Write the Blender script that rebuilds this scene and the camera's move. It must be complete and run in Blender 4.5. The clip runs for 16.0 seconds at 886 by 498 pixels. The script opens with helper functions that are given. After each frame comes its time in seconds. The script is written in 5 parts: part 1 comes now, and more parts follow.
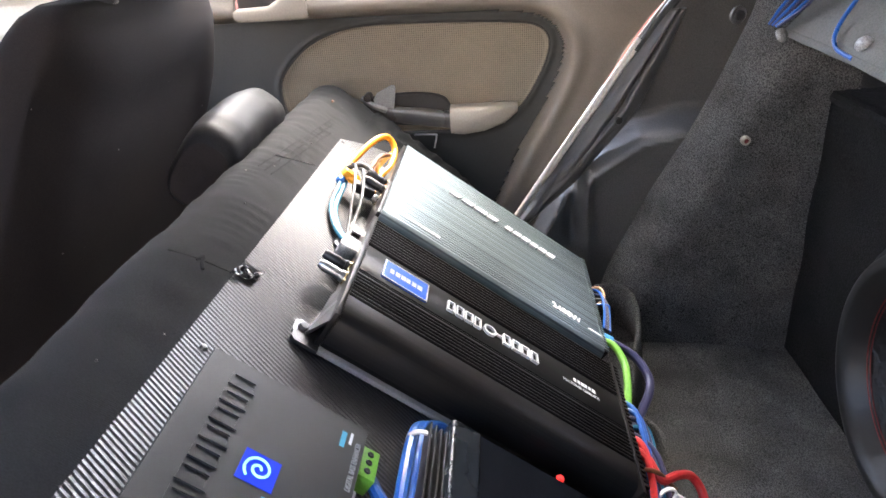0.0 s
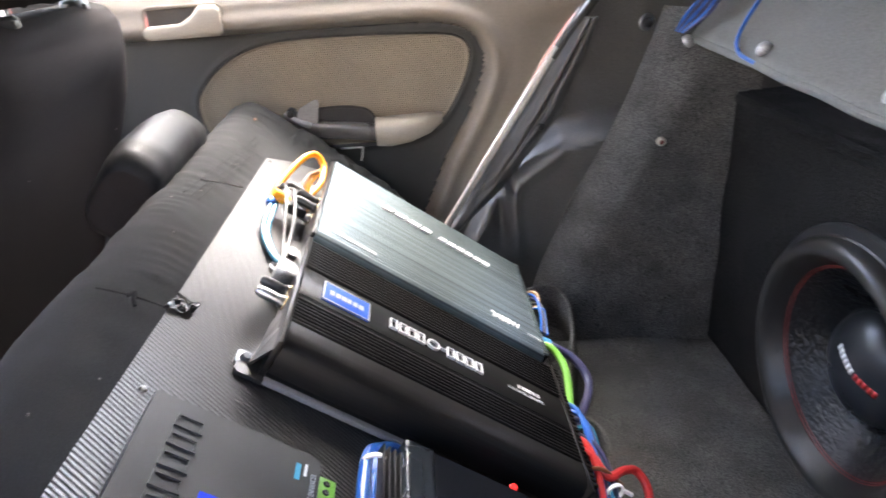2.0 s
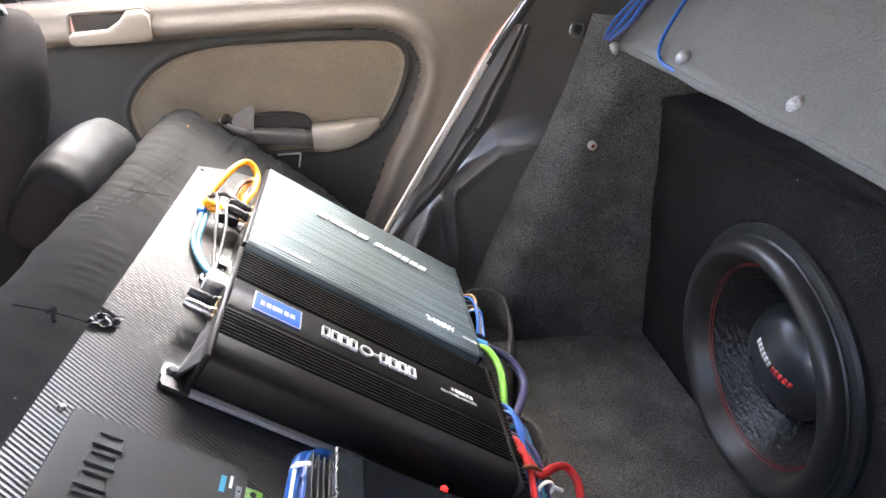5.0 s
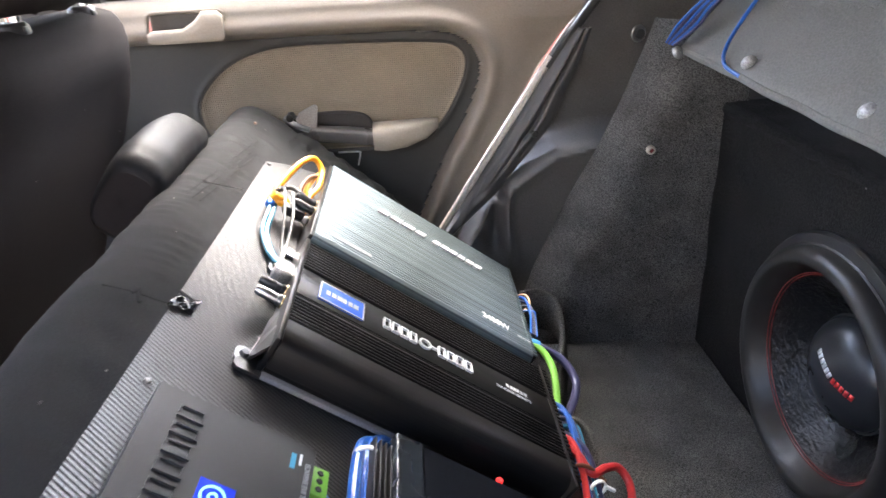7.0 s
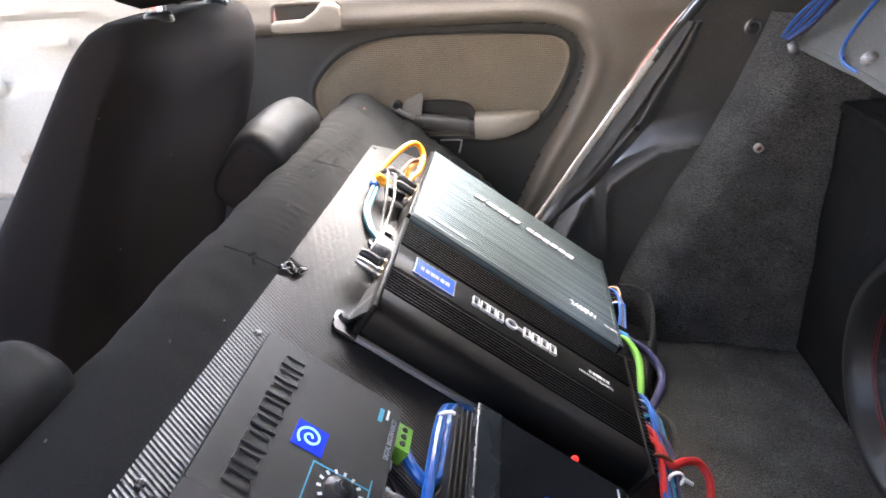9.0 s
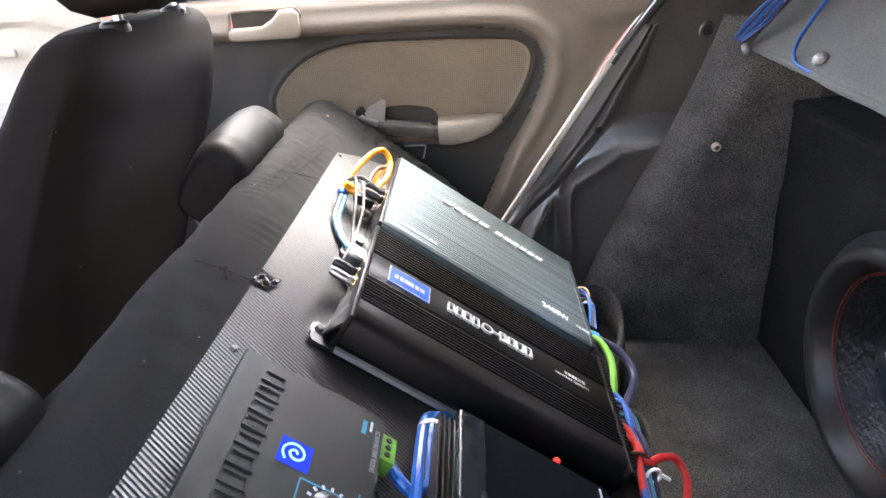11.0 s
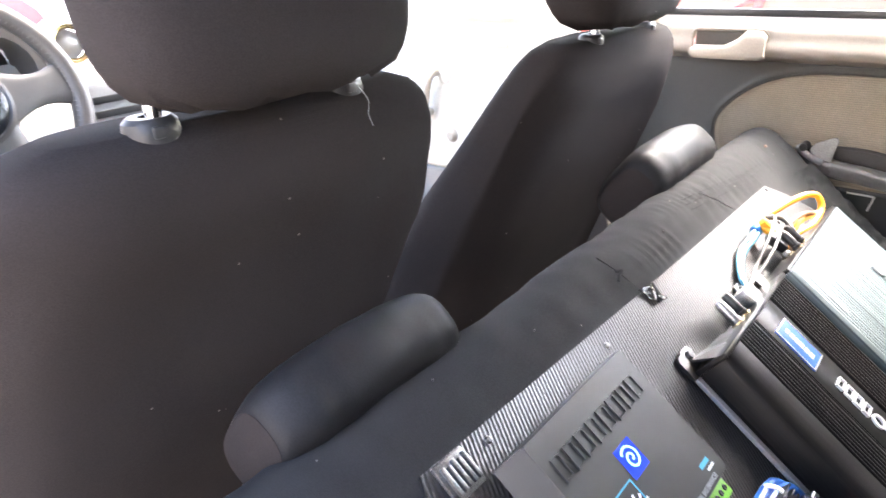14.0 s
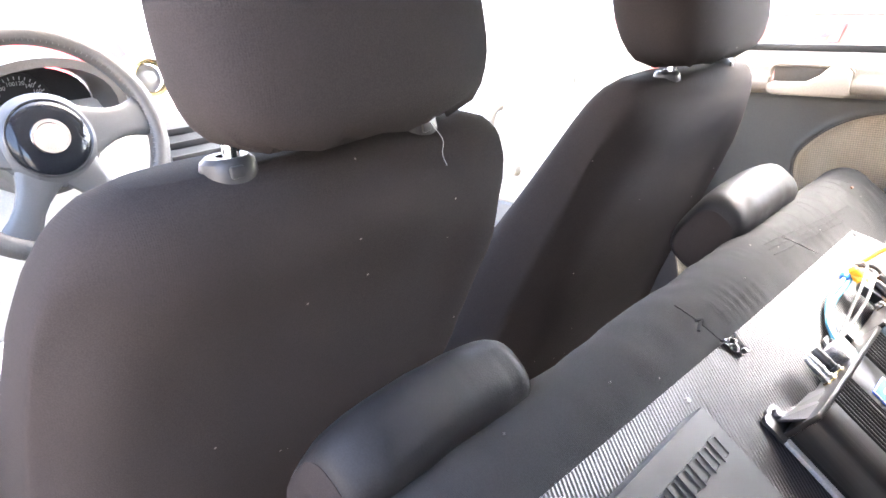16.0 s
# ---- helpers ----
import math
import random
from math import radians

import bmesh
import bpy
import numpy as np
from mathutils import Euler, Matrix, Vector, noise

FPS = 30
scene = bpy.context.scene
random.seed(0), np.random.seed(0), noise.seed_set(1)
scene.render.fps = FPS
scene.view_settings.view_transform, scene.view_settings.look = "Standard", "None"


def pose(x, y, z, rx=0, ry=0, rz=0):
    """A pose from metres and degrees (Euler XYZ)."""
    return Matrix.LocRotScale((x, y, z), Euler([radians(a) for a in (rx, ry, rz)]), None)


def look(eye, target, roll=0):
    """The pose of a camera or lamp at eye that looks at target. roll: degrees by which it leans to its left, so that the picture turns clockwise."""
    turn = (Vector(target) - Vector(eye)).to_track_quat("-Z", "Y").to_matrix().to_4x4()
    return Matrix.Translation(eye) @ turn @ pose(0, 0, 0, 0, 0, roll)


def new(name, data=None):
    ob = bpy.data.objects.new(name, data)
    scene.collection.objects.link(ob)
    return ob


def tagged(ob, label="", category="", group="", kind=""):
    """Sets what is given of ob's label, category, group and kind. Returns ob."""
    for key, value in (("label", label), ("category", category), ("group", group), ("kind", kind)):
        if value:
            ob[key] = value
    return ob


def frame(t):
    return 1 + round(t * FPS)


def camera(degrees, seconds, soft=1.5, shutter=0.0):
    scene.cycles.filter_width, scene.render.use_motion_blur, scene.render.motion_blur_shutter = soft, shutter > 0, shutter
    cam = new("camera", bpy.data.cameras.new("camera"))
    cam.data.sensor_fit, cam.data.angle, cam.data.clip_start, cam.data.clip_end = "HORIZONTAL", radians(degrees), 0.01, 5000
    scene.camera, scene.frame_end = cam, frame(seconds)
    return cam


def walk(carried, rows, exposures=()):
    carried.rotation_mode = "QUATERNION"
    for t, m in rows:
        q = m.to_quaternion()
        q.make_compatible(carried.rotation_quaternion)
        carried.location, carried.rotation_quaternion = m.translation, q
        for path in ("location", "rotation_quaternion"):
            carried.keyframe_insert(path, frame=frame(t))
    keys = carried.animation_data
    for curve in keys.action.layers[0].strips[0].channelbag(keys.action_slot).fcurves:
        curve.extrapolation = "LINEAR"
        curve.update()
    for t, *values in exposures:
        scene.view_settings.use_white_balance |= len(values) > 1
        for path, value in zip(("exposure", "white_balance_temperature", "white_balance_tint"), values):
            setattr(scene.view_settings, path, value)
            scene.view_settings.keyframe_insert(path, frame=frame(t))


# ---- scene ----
cam = camera(66.97, 16.0, shutter=0.5)
EXPOSURES = ((0.0, 4.75, 7150, 12), (3.0, 4.9, 7150, 12), (6.0, 4.9, 7150, 12), (8.5, 4.6, 7150, 12), (9.6, 4.75, 7150, 12), (13.0, 4.65, 7150, 12), (13.8, 5.3, 7150, 12), (14.5, 5.85, 7150, 12), (16.0, 6.0, 7150, 12))
ROWS = [
    (0.0, 0.4651, -0.5708, 1.1298, 64.12, 3.31, 3.84),
    (0.5, 0.4708, -0.5710, 1.1079, 64.23, 3.50, 3.44),
    (1.0, 0.4648, -0.5449, 1.1212, 64.18, 3.39, 3.21),
    (1.5, 0.4686, -0.5597, 1.1411, 64.26, 3.41, 2.72),
    (2.0, 0.4518, -0.5671, 1.1424, 64.09, 3.65, -3.38),
    (2.5, 0.4507, -0.5390, 1.1284, 63.70, 3.50, -8.18),
    (3.0, 0.4640, -0.5368, 1.1395, 63.88, 3.26, -9.08),
    (5.5, 0.4757, -0.5818, 1.1523, 63.95, 2.82, -6.73),
    (6.0, 0.4691, -0.5789, 1.1452, 64.06, 3.03, -5.65),
    (6.5, 0.4639, -0.5553, 1.1326, 63.97, 3.14, -4.60),
    (7.0, 0.4561, -0.5937, 1.1545, 64.37, 2.88, -3.30),
    (7.5, 0.4598, -0.6336, 1.1607, 64.68, 2.91, 1.73),
    (8.0, 0.4788, -0.6352, 1.1584, 64.56, 3.24, 6.57),
    (8.5, 0.4776, -0.6305, 1.1510, 64.35, 3.47, 7.67),
    (9.0, 0.4633, -0.6299, 1.1556, 64.37, 3.53, 5.64),
    (9.5, 0.4459, -0.6186, 1.1582, 64.14, 3.77, 1.49),
    (12.0, 0.4471, -0.6484, 1.1578, 64.80, 3.23, 2.40),
    (12.5, 0.4551, -0.6598, 1.1587, 65.46, 3.10, 13.15),
    (13.0, 0.4492, -0.6605, 1.1663, 65.89, 2.76, 23.53),
    (13.5, 0.4580, -0.6627, 1.1846, 65.98, 2.62, 33.02),
    (14.0, 0.4613, -0.6705, 1.1947, 66.15, 2.15, 38.50),
    (14.5, 0.4459, -0.6715, 1.1937, 68.35, 2.47, 40.93),
    (15.0, 0.4396, -0.6648, 1.1947, 68.96, 2.49, 42.03),
    (15.5, 0.4386, -0.6661, 1.1976, 69.06, 2.62, 42.73),
    (16.0, 0.4343, -0.6630, 1.1986, 68.89, 2.56, 43.34),
]
walk(cam, [(t, pose(x, y, z, a, b, c)) for t, x, y, z, a, b, c in ROWS], EXPOSURES)

# ---- world, sun, exposure ----
world = bpy.data.worlds.new("daylight")
scene.world = world
world.use_nodes = True
_wn, _wl = world.node_tree.nodes, world.node_tree.links
sky = _wn.new("ShaderNodeTexSky")
sky.sky_type, sky.sun_disc = "NISHITA", False
sky.sun_elevation, sky.sun_rotation = radians(53), radians(12)
sky.air_density, sky.dust_density, sky.ozone_density = 0.8, 1.9, 0.4
_wn["Background"].inputs["Strength"].default_value = 0.15
_wl.new(sky.outputs[0], _wn["Background"].inputs[0])
sun = new("sun", bpy.data.lights.new("sun", "SUN"))
sun.data.energy, sun.data.angle, sun.data.color = 0.38, radians(15.0), (1.0, 1.0, 1.0)
sun.matrix_world = look((0.125, 0.589, 0.799), (0, 0, 0))


# ---- mesh helpers ----
def thing(name, m=None, label="", category="", group="", kind=""):
    ob = new(name)
    ob.empty_display_size = 0.05
    if m is not None:
        ob.matrix_basis = m
    return tagged(ob, label, category, group, kind)


def mesh_of(bm, name, material, smooth=True, sharp=35):
    bmesh.ops.recalc_face_normals(bm, faces=bm.faces)
    me = bpy.data.meshes.new(name)
    bm.to_mesh(me)
    bm.free()
    if material:
        me.materials.append(material)
    if smooth:
        me.shade_smooth()
        me.set_sharp_from_angle(angle=radians(sharp))
    return me


def part(name, bm, material, parent, label="", m=None, smooth=True, sharp=35):
    ob = new(name, mesh_of(bm, name, material, smooth, sharp))
    ob.parent = parent
    if m is not None:
        ob.matrix_basis = m
    return tagged(ob, label)


def single(name, bm, material, label="", category="", kind="", m=None, group="", smooth=True, sharp=35):
    ob = new(name, mesh_of(bm, name, material, smooth, sharp))
    if m is not None:
        ob.matrix_basis = m
    return tagged(ob, label, category, group, kind)


def box(x0, x1, y0, y1, z0, z1, bevel=0.0, seg=2, bm=None):
    own = bmesh.new()
    r = bmesh.ops.create_cube(own, size=1.0)
    for v in r["verts"]:
        v.co = Vector(((x0 + x1) / 2 + v.co.x * (x1 - x0), (y0 + y1) / 2 + v.co.y * (y1 - y0), (z0 + z1) / 2 + v.co.z * (z1 - z0)))
    if bevel:
        bmesh.ops.bevel(own, geom=own.edges[:], offset=bevel, segments=seg, affect="EDGES", profile=0.5)
    return joined(bm, own)


def joined(bm, own):
    if bm is None:
        return own
    me = bpy.data.meshes.new("tmp")
    own.to_mesh(me)
    own.free()
    bm.from_mesh(me)
    bpy.data.meshes.remove(me)
    return bm


def lathe(profile, seg=48, axis="z", m=None, bm=None, close=False):
    """Turns a profile of (radius, height) round the z axis."""
    own = bmesh.new()
    rings = []
    for r, h in profile:
        if r < 1e-6:
            rings.append([own.verts.new((0, 0, h))])
        else:
            rings.append([own.verts.new((r * math.cos(2 * math.pi * k / seg), r * math.sin(2 * math.pi * k / seg), h)) for k in range(seg)])
    for a, b in zip(rings, rings[1:]):
        for k in range(seg):
            n = (k + 1) % seg
            q = [a[0]] if len(a) == 1 else [a[k], a[n]]
            q += [b[0]] if len(b) == 1 else [b[n], b[k]]
            if len(q) > 2:
                own.faces.new(q)
    if m is not None:
        own.transform(m)
    return joined(bm, own)


def loft(rings, caps=True, closed=True, bm=None):
    own = bmesh.new()
    vs = [[own.verts.new(p) for p in r] for r in rings]
    n = len(vs[0])
    for a, b in zip(vs, vs[1:]):
        for k in range(n if closed else n - 1):
            j = (k + 1) % n
            own.faces.new((a[k], a[j], b[j], b[k]))
    if caps and closed:
        own.faces.new(vs[0][::-1])
        own.faces.new(vs[-1])
    return joined(bm, own)


def smooth_path(pts, n=8):
    pts = [Vector(p) for p in pts]
    ext = [2 * pts[0] - pts[1]] + pts + [2 * pts[-1] - pts[-2]]
    out = []
    for i in range(1, len(ext) - 2):
        a, b, c, d = ext[i - 1 : i + 3]
        for k in range(n):
            t = k / n
            out.append(0.5 * ((2 * b) + (c - a) * t + (2 * a - 5 * b + 4 * c - d) * t * t + (3 * b - a - 3 * c + d) * t**3))
    out.append(pts[-1])
    return out


def tube(pts, r, seg=10, n=8, bm=None, raw=False, flat=1.0):
    path = [Vector(p) for p in pts] if raw else smooth_path(pts, n)
    rings, up = [], Vector((0.13, 0.21, 0.97))
    for i, p in enumerate(path):
        d = (path[min(i + 1, len(path) - 1)] - path[max(i - 1, 0)]).normalized()
        side = d.cross(up)
        side = side.normalized() if side.length > 1e-4 else d.cross(Vector((1, 0, 0))).normalized()
        up = side.cross(d).normalized()
        rad = r(i / (len(path) - 1)) if callable(r) else r
        rings.append([p + rad * (math.cos(2 * math.pi * k / seg) * side + flat * math.sin(2 * math.pi * k / seg) * up) for k in range(seg)])
    return loft(rings, bm=bm)


def extrude(poly, lo, hi, axis="x", bm=None):
    """A polygon of two coordinates drawn out along an axis: x takes (y, z), y takes (x, z), z takes (x, y)."""
    put = {"x": lambda a, b, h: (h, a, b), "y": lambda a, b, h: (a, h, b), "z": lambda a, b, h: (a, b, h)}[axis]
    return loft([[put(a, b, h) for a, b in poly] for h in (lo, hi)], bm=bm)


def sheet(fn, nu, nv, bm=None, keep=None):
    own = bmesh.new()
    g = [[own.verts.new(fn(i / nu, j / nv)) for j in range(nv + 1)] for i in range(nu + 1)]
    for i in range(nu):
        for j in range(nv):
            q = (g[i][j], g[i + 1][j], g[i + 1][j + 1], g[i][j + 1])
            if keep is None or keep(sum((v.co for v in q), Vector()) / 4):
                own.faces.new(q)
    loose = [v for v in own.verts if not v.link_faces]
    bmesh.ops.delete(own, geom=loose, context="VERTS")
    return joined(bm, own)


def thicken(ob, t, offset=-1.0):
    mod = ob.modifiers.new("thickness", "SOLIDIFY")
    mod.thickness, mod.offset = t, offset
    return ob


def rounded_rect(cx, cy, w, h, r, n=6):
    out = []
    for sx, sy, a0 in ((1, 1, 0), (-1, 1, 90), (-1, -1, 180), (1, -1, 270)):
        for k in range(n + 1):
            a = radians(a0 + 90 * k / n)
            out.append((cx + sx * (w / 2 - r) + r * math.cos(a), cy + sy * (h / 2 - r) + r * math.sin(a)))
    return out


def superring(cx, cy, hx, hy, n=3.0, seg=40):
    out = []
    for k in range(seg):
        a = 2 * math.pi * k / seg
        c, s = math.cos(a), math.sin(a)
        out.append((cx + hx * math.copysign(abs(c) ** (2 / n), c), cy + hy * math.copysign(abs(s) ** (2 / n), s)))
    return out


def lettering(name, text, size, depth, material, parent, m, label="", squeeze=1.0, shear=0.0, bevel=0.0, spacing=1.0):
    cu = bpy.data.curves.new(name, "FONT")
    cu.body, cu.size, cu.extrude, cu.bevel_depth, cu.shear, cu.space_character = text, size, depth, bevel, shear, spacing
    cu.align_x, cu.align_y = "CENTER", "CENTER"
    cu.resolution_u = 3
    tmp = new("tmp_text", cu)
    bpy.context.view_layer.update()
    me = bpy.data.meshes.new_from_object(tmp.evaluated_get(bpy.context.evaluated_depsgraph_get()))
    bpy.data.objects.remove(tmp)
    bpy.data.curves.remove(cu)
    me.name = name
    me.transform(Matrix.Diagonal((squeeze, 1, 1, 1)))
    me.materials.clear()
    me.materials.append(material)
    ob = new(name, me)
    ob.parent = parent
    ob.matrix_basis = m
    return tagged(ob, label)


def sstep(a, b, x):
    t = min(1.0, max(0.0, (x - a) / (b - a)))
    return t * t * (3 - 2 * t)


def wob(p, scale, amp, seed=0.0):
    return amp * noise.noise(Vector(p) * scale + Vector((seed, seed * 1.7, -seed)))


# ---- materials ----
def material(name, color, rough=0.5, metal=0.0, grain=400.0, bump=0.15, vary=0.25, spot=9.0, rvary=0.12, coat=0.0, sheen=0.0, spec=0.5, second=None, stretch=None, dist=0.001):
    m = bpy.data.materials.new(name)
    m.use_nodes = True
    nt = m.node_tree
    b = nt.nodes["Principled BSDF"]
    tc = nt.nodes.new("ShaderNodeTexCoord")
    src = tc.outputs["Object"]
    if stretch:
        mp = nt.nodes.new("ShaderNodeMapping")
        mp.inputs["Scale"].default_value = stretch
        nt.links.new(src, mp.inputs[0])
        src = mp.outputs[0]
    fine, wide = nt.nodes.new("ShaderNodeTexNoise"), nt.nodes.new("ShaderNodeTexNoise")
    fine.inputs["Scale"].default_value, fine.inputs["Detail"].default_value = grain, 3
    wide.inputs["Scale"].default_value, wide.inputs["Detail"].default_value = spot, 5
    nt.links.new(src, fine.inputs["Vector"])
    nt.links.new(tc.outputs["Object"], wide.inputs["Vector"])
    ramp = nt.nodes.new("ShaderNodeMapRange")
    ramp.inputs[1].default_value, ramp.inputs[2].default_value = 0.3, 0.7
    nt.links.new(wide.outputs["Fac"], ramp.inputs[0])
    mix = nt.nodes.new("ShaderNodeMix")
    mix.data_type = "RGBA"
    lo = second or tuple(c * (1 - 0.5 * vary) for c in color)
    mix.inputs["A"].default_value, mix.inputs["B"].default_value = (*lo, 1), (*[min(1, c * (1 + 0.5 * vary)) if not second else c for c in color], 1)
    nt.links.new(ramp.outputs[0], mix.inputs["Factor"])
    speck = nt.nodes.new("ShaderNodeMix")
    speck.data_type, speck.blend_type = "RGBA", "MULTIPLY"
    g = nt.nodes.new("ShaderNodeMapRange")
    g.inputs[1].default_value, g.inputs[2].default_value, g.inputs[3].default_value, g.inputs[4].default_value = 0.38, 0.62, 1 - vary, 1 + vary
    nt.links.new(fine.outputs["Fac"], g.inputs[0])
    speck.inputs["Factor"].default_value = 1.0
    nt.links.new(mix.outputs["Result"], speck.inputs["A"])
    nt.links.new(g.outputs[0], speck.inputs["B"])
    nt.links.new(speck.outputs["Result"], b.inputs["Base Color"])
    rr = nt.nodes.new("ShaderNodeMapRange")
    rr.inputs[3].default_value, rr.inputs[4].default_value = max(0.02, rough - rvary), min(1, rough + rvary)
    nt.links.new(wide.outputs["Fac"], rr.inputs[0])
    nt.links.new(rr.outputs[0], b.inputs["Roughness"])
    b.inputs["Metallic"].default_value = metal
    b.inputs["Specular IOR Level"].default_value = spec
    b.inputs["Coat Weight"].default_value = coat
    b.inputs["Sheen Weight"].default_value = sheen
    if bump:
        bp = nt.nodes.new("ShaderNodeBump")
        bp.inputs["Strength"].default_value, bp.inputs["Distance"].default_value = bump, dist
        nt.links.new(fine.outputs["Fac"], bp.inputs["Height"])
        nt.links.new(bp.outputs[0], b.inputs["Normal"])
    return m


def woven(m, period, strength, angle=0.0, both=True, dark=0.0):
    """Lays a weave of that period over a material's bump and colour."""
    nt = m.node_tree
    b = nt.nodes["Principled BSDF"]
    tc = nt.nodes.new("ShaderNodeTexCoord")
    mp = nt.nodes.new("ShaderNodeMapping")
    mp.inputs["Rotation"].default_value = angle if isinstance(angle, tuple) else (0, 0, angle)
    nt.links.new(tc.outputs["Object"], mp.inputs[0])
    hs = []
    for d in ("X", "Y", "Z") if both else ("X",):
        w = nt.nodes.new("ShaderNodeTexWave")
        w.bands_direction = d
        w.inputs["Scale"].default_value = 0.314159 / period
        w.inputs["Distortion"].default_value = 0.3
        nt.links.new(mp.outputs[0], w.inputs["Vector"])
        hs.append(w.outputs["Fac"])
    h = hs[0]
    for o in hs[1:]:
        add = nt.nodes.new("ShaderNodeMath")
        add.operation = "ADD"
        nt.links.new(h, add.inputs[0])
        nt.links.new(o, add.inputs[1])
        h = add.outputs[0]
    bp = nt.nodes.new("ShaderNodeBump")
    bp.inputs["Strength"].default_value, bp.inputs["Distance"].default_value = strength, period * 0.3
    nt.links.new(h, bp.inputs["Height"])
    if b.inputs["Normal"].links:
        nt.links.new(b.inputs["Normal"].links[0].from_socket, bp.inputs["Normal"])
    nt.links.new(bp.outputs[0], b.inputs["Normal"])
    if dark:
        mr = nt.nodes.new("ShaderNodeMapRange")
        mr.inputs[2].default_value = float(len(hs))
        mr.inputs[3].default_value, mr.inputs[4].default_value = 1 - dark, 1 + dark * 0.4
        nt.links.new(h, mr.inputs[0])
        mul = nt.nodes.new("ShaderNodeMix")
        mul.data_type, mul.blend_type = "RGBA", "MULTIPLY"
        mul.inputs["Factor"].default_value = 1
        nt.links.new(b.inputs["Base Color"].links[0].from_socket, mul.inputs["A"])
        nt.links.new(mr.outputs[0], mul.inputs["B"])
        nt.links.new(mul.outputs["Result"], b.inputs["Base Color"])
    return m


def glow(name, color, strength):
    m = bpy.data.materials.new(name)
    m.use_nodes = True
    b = m.node_tree.nodes["Principled BSDF"]
    b.inputs["Base Color"].default_value = (*color, 1)
    b.inputs["Emission Color"].default_value = (*color, 1)
    b.inputs["Emission Strength"].default_value = strength
    b.inputs["Specular IOR Level"].default_value = 0.1
    return m


def linty(m, scale=42.0, size=0.055):
    """Strews tiny pale flecks of lint over a cloth."""
    nt = m.node_tree
    b = nt.nodes["Principled BSDF"]
    tc = nt.nodes.new("ShaderNodeTexCoord")
    vo = nt.nodes.new("ShaderNodeTexVoronoi")
    vo.inputs["Scale"].default_value = scale
    nt.links.new(tc.outputs["Object"], vo.inputs["Vector"])
    sep = nt.nodes.new("ShaderNodeSeparateColor")
    nt.links.new(vo.outputs["Color"], sep.inputs[0])
    few = nt.nodes.new("ShaderNodeMath")
    few.operation = "GREATER_THAN"
    few.inputs[1].default_value = 0.80
    nt.links.new(sep.outputs[0], few.inputs[0])
    near = nt.nodes.new("ShaderNodeMath")
    near.operation = "LESS_THAN"
    near.inputs[1].default_value = size
    nt.links.new(vo.outputs["Distance"], near.inputs[0])
    both = nt.nodes.new("ShaderNodeMath")
    both.operation = "MULTIPLY"
    nt.links.new(few.outputs[0], both.inputs[0])
    nt.links.new(near.outputs[0], both.inputs[1])
    mix = nt.nodes.new("ShaderNodeMix")
    mix.data_type = "RGBA"
    nt.links.new(both.outputs[0], mix.inputs["Factor"])
    nt.links.new(b.inputs["Base Color"].links[0].from_socket, mix.inputs["A"])
    mix.inputs["B"].default_value = (0.16, 0.15, 0.14, 1)
    nt.links.new(mix.outputs["Result"], b.inputs["Base Color"])
    return m


CLOTH = woven(material("black_seat_cloth", (0.017, 0.017, 0.018), 0.92, grain=900, bump=0.2, vary=0.2, spot=6, spec=0.12), 0.0016, 0.10)
CLOTH2 = woven(material("charcoal_seat_cover_cloth", (0.0185, 0.0158, 0.0157), 0.95, grain=900, bump=0.2, vary=0.18, spot=5, spec=0.05), 0.0016, 0.10)
linty(CLOTH)
linty(CLOTH2)
VINYL = material("black_leatherette", (0.0105, 0.0105, 0.0115), 0.55, grain=700, bump=0.18, vary=0.25, spot=12, spec=0.12)
CARBON = material("black_carbon_film", (0.012, 0.012, 0.013), 0.42, grain=600, bump=0.05, vary=0.15, spot=8, spec=0.6)
BLACK_ANOD = material("black_anodised_metal", (0.010, 0.0088, 0.0082), 0.36, 0.04, grain=900, bump=0.06, vary=0.2, spot=10, spec=0.24, stretch=(0.008, 1, 1))
ALU_EDGE = material("bright_aluminium_edge", (0.30, 0.28, 0.265), 0.42, 0.3, grain=700, bump=0.04, vary=0.12)
FASCIA = material("satin_black_fascia", (0.007, 0.007, 0.007), 0.30, grain=900, bump=0.03, vary=0.15, spec=0.09, stretch=(0.01, 1, 1))
TEAL_ANOD = material("slate_brushed_metal", (0.215, 0.262, 0.275), 0.34, 0.9, grain=420, bump=0.10, vary=0.22, spot=6, stretch=(0.004, 1, 1))
GLOSS_BLACK = material("glossy_black_panel", (0.006, 0.007, 0.009), 0.14, 0.0, grain=500, bump=0.02, vary=0.2, spec=0.2)
BOX_METAL = material("black_powder_coated_steel", (0.016, 0.0165, 0.017), 0.50, 0.0, grain=1500, bump=0.08, vary=0.12, spot=14, spec=0.45)
SILVER = material("silver_lettering", (0.70, 0.70, 0.71), 0.35, 0.35, bump=0.0, vary=0.04)
DARK_STEEL = material("dark_bracket_steel", (0.16, 0.16, 0.16), 0.35, 0.9, grain=700, bump=0.05)
CHROME = material("bright_chrome", (0.80, 0.80, 0.82), 0.12, 1.0, bump=0.0, vary=0.05, rvary=0.05)
STEEL = material("dull_steel", (0.42, 0.42, 0.42), 0.38, 1.0, grain=700, bump=0.05)
GOLD = material("brass_plug_metal", (0.65, 0.50, 0.26), 0.25, 1.0, bump=0.0)
WHITE_PRINT = material("white_print", (0.75, 0.76, 0.78), 0.5, vary=0.04)
GREY_PRINT = material("grey_print", (0.32, 0.34, 0.35), 0.5, vary=0.06)
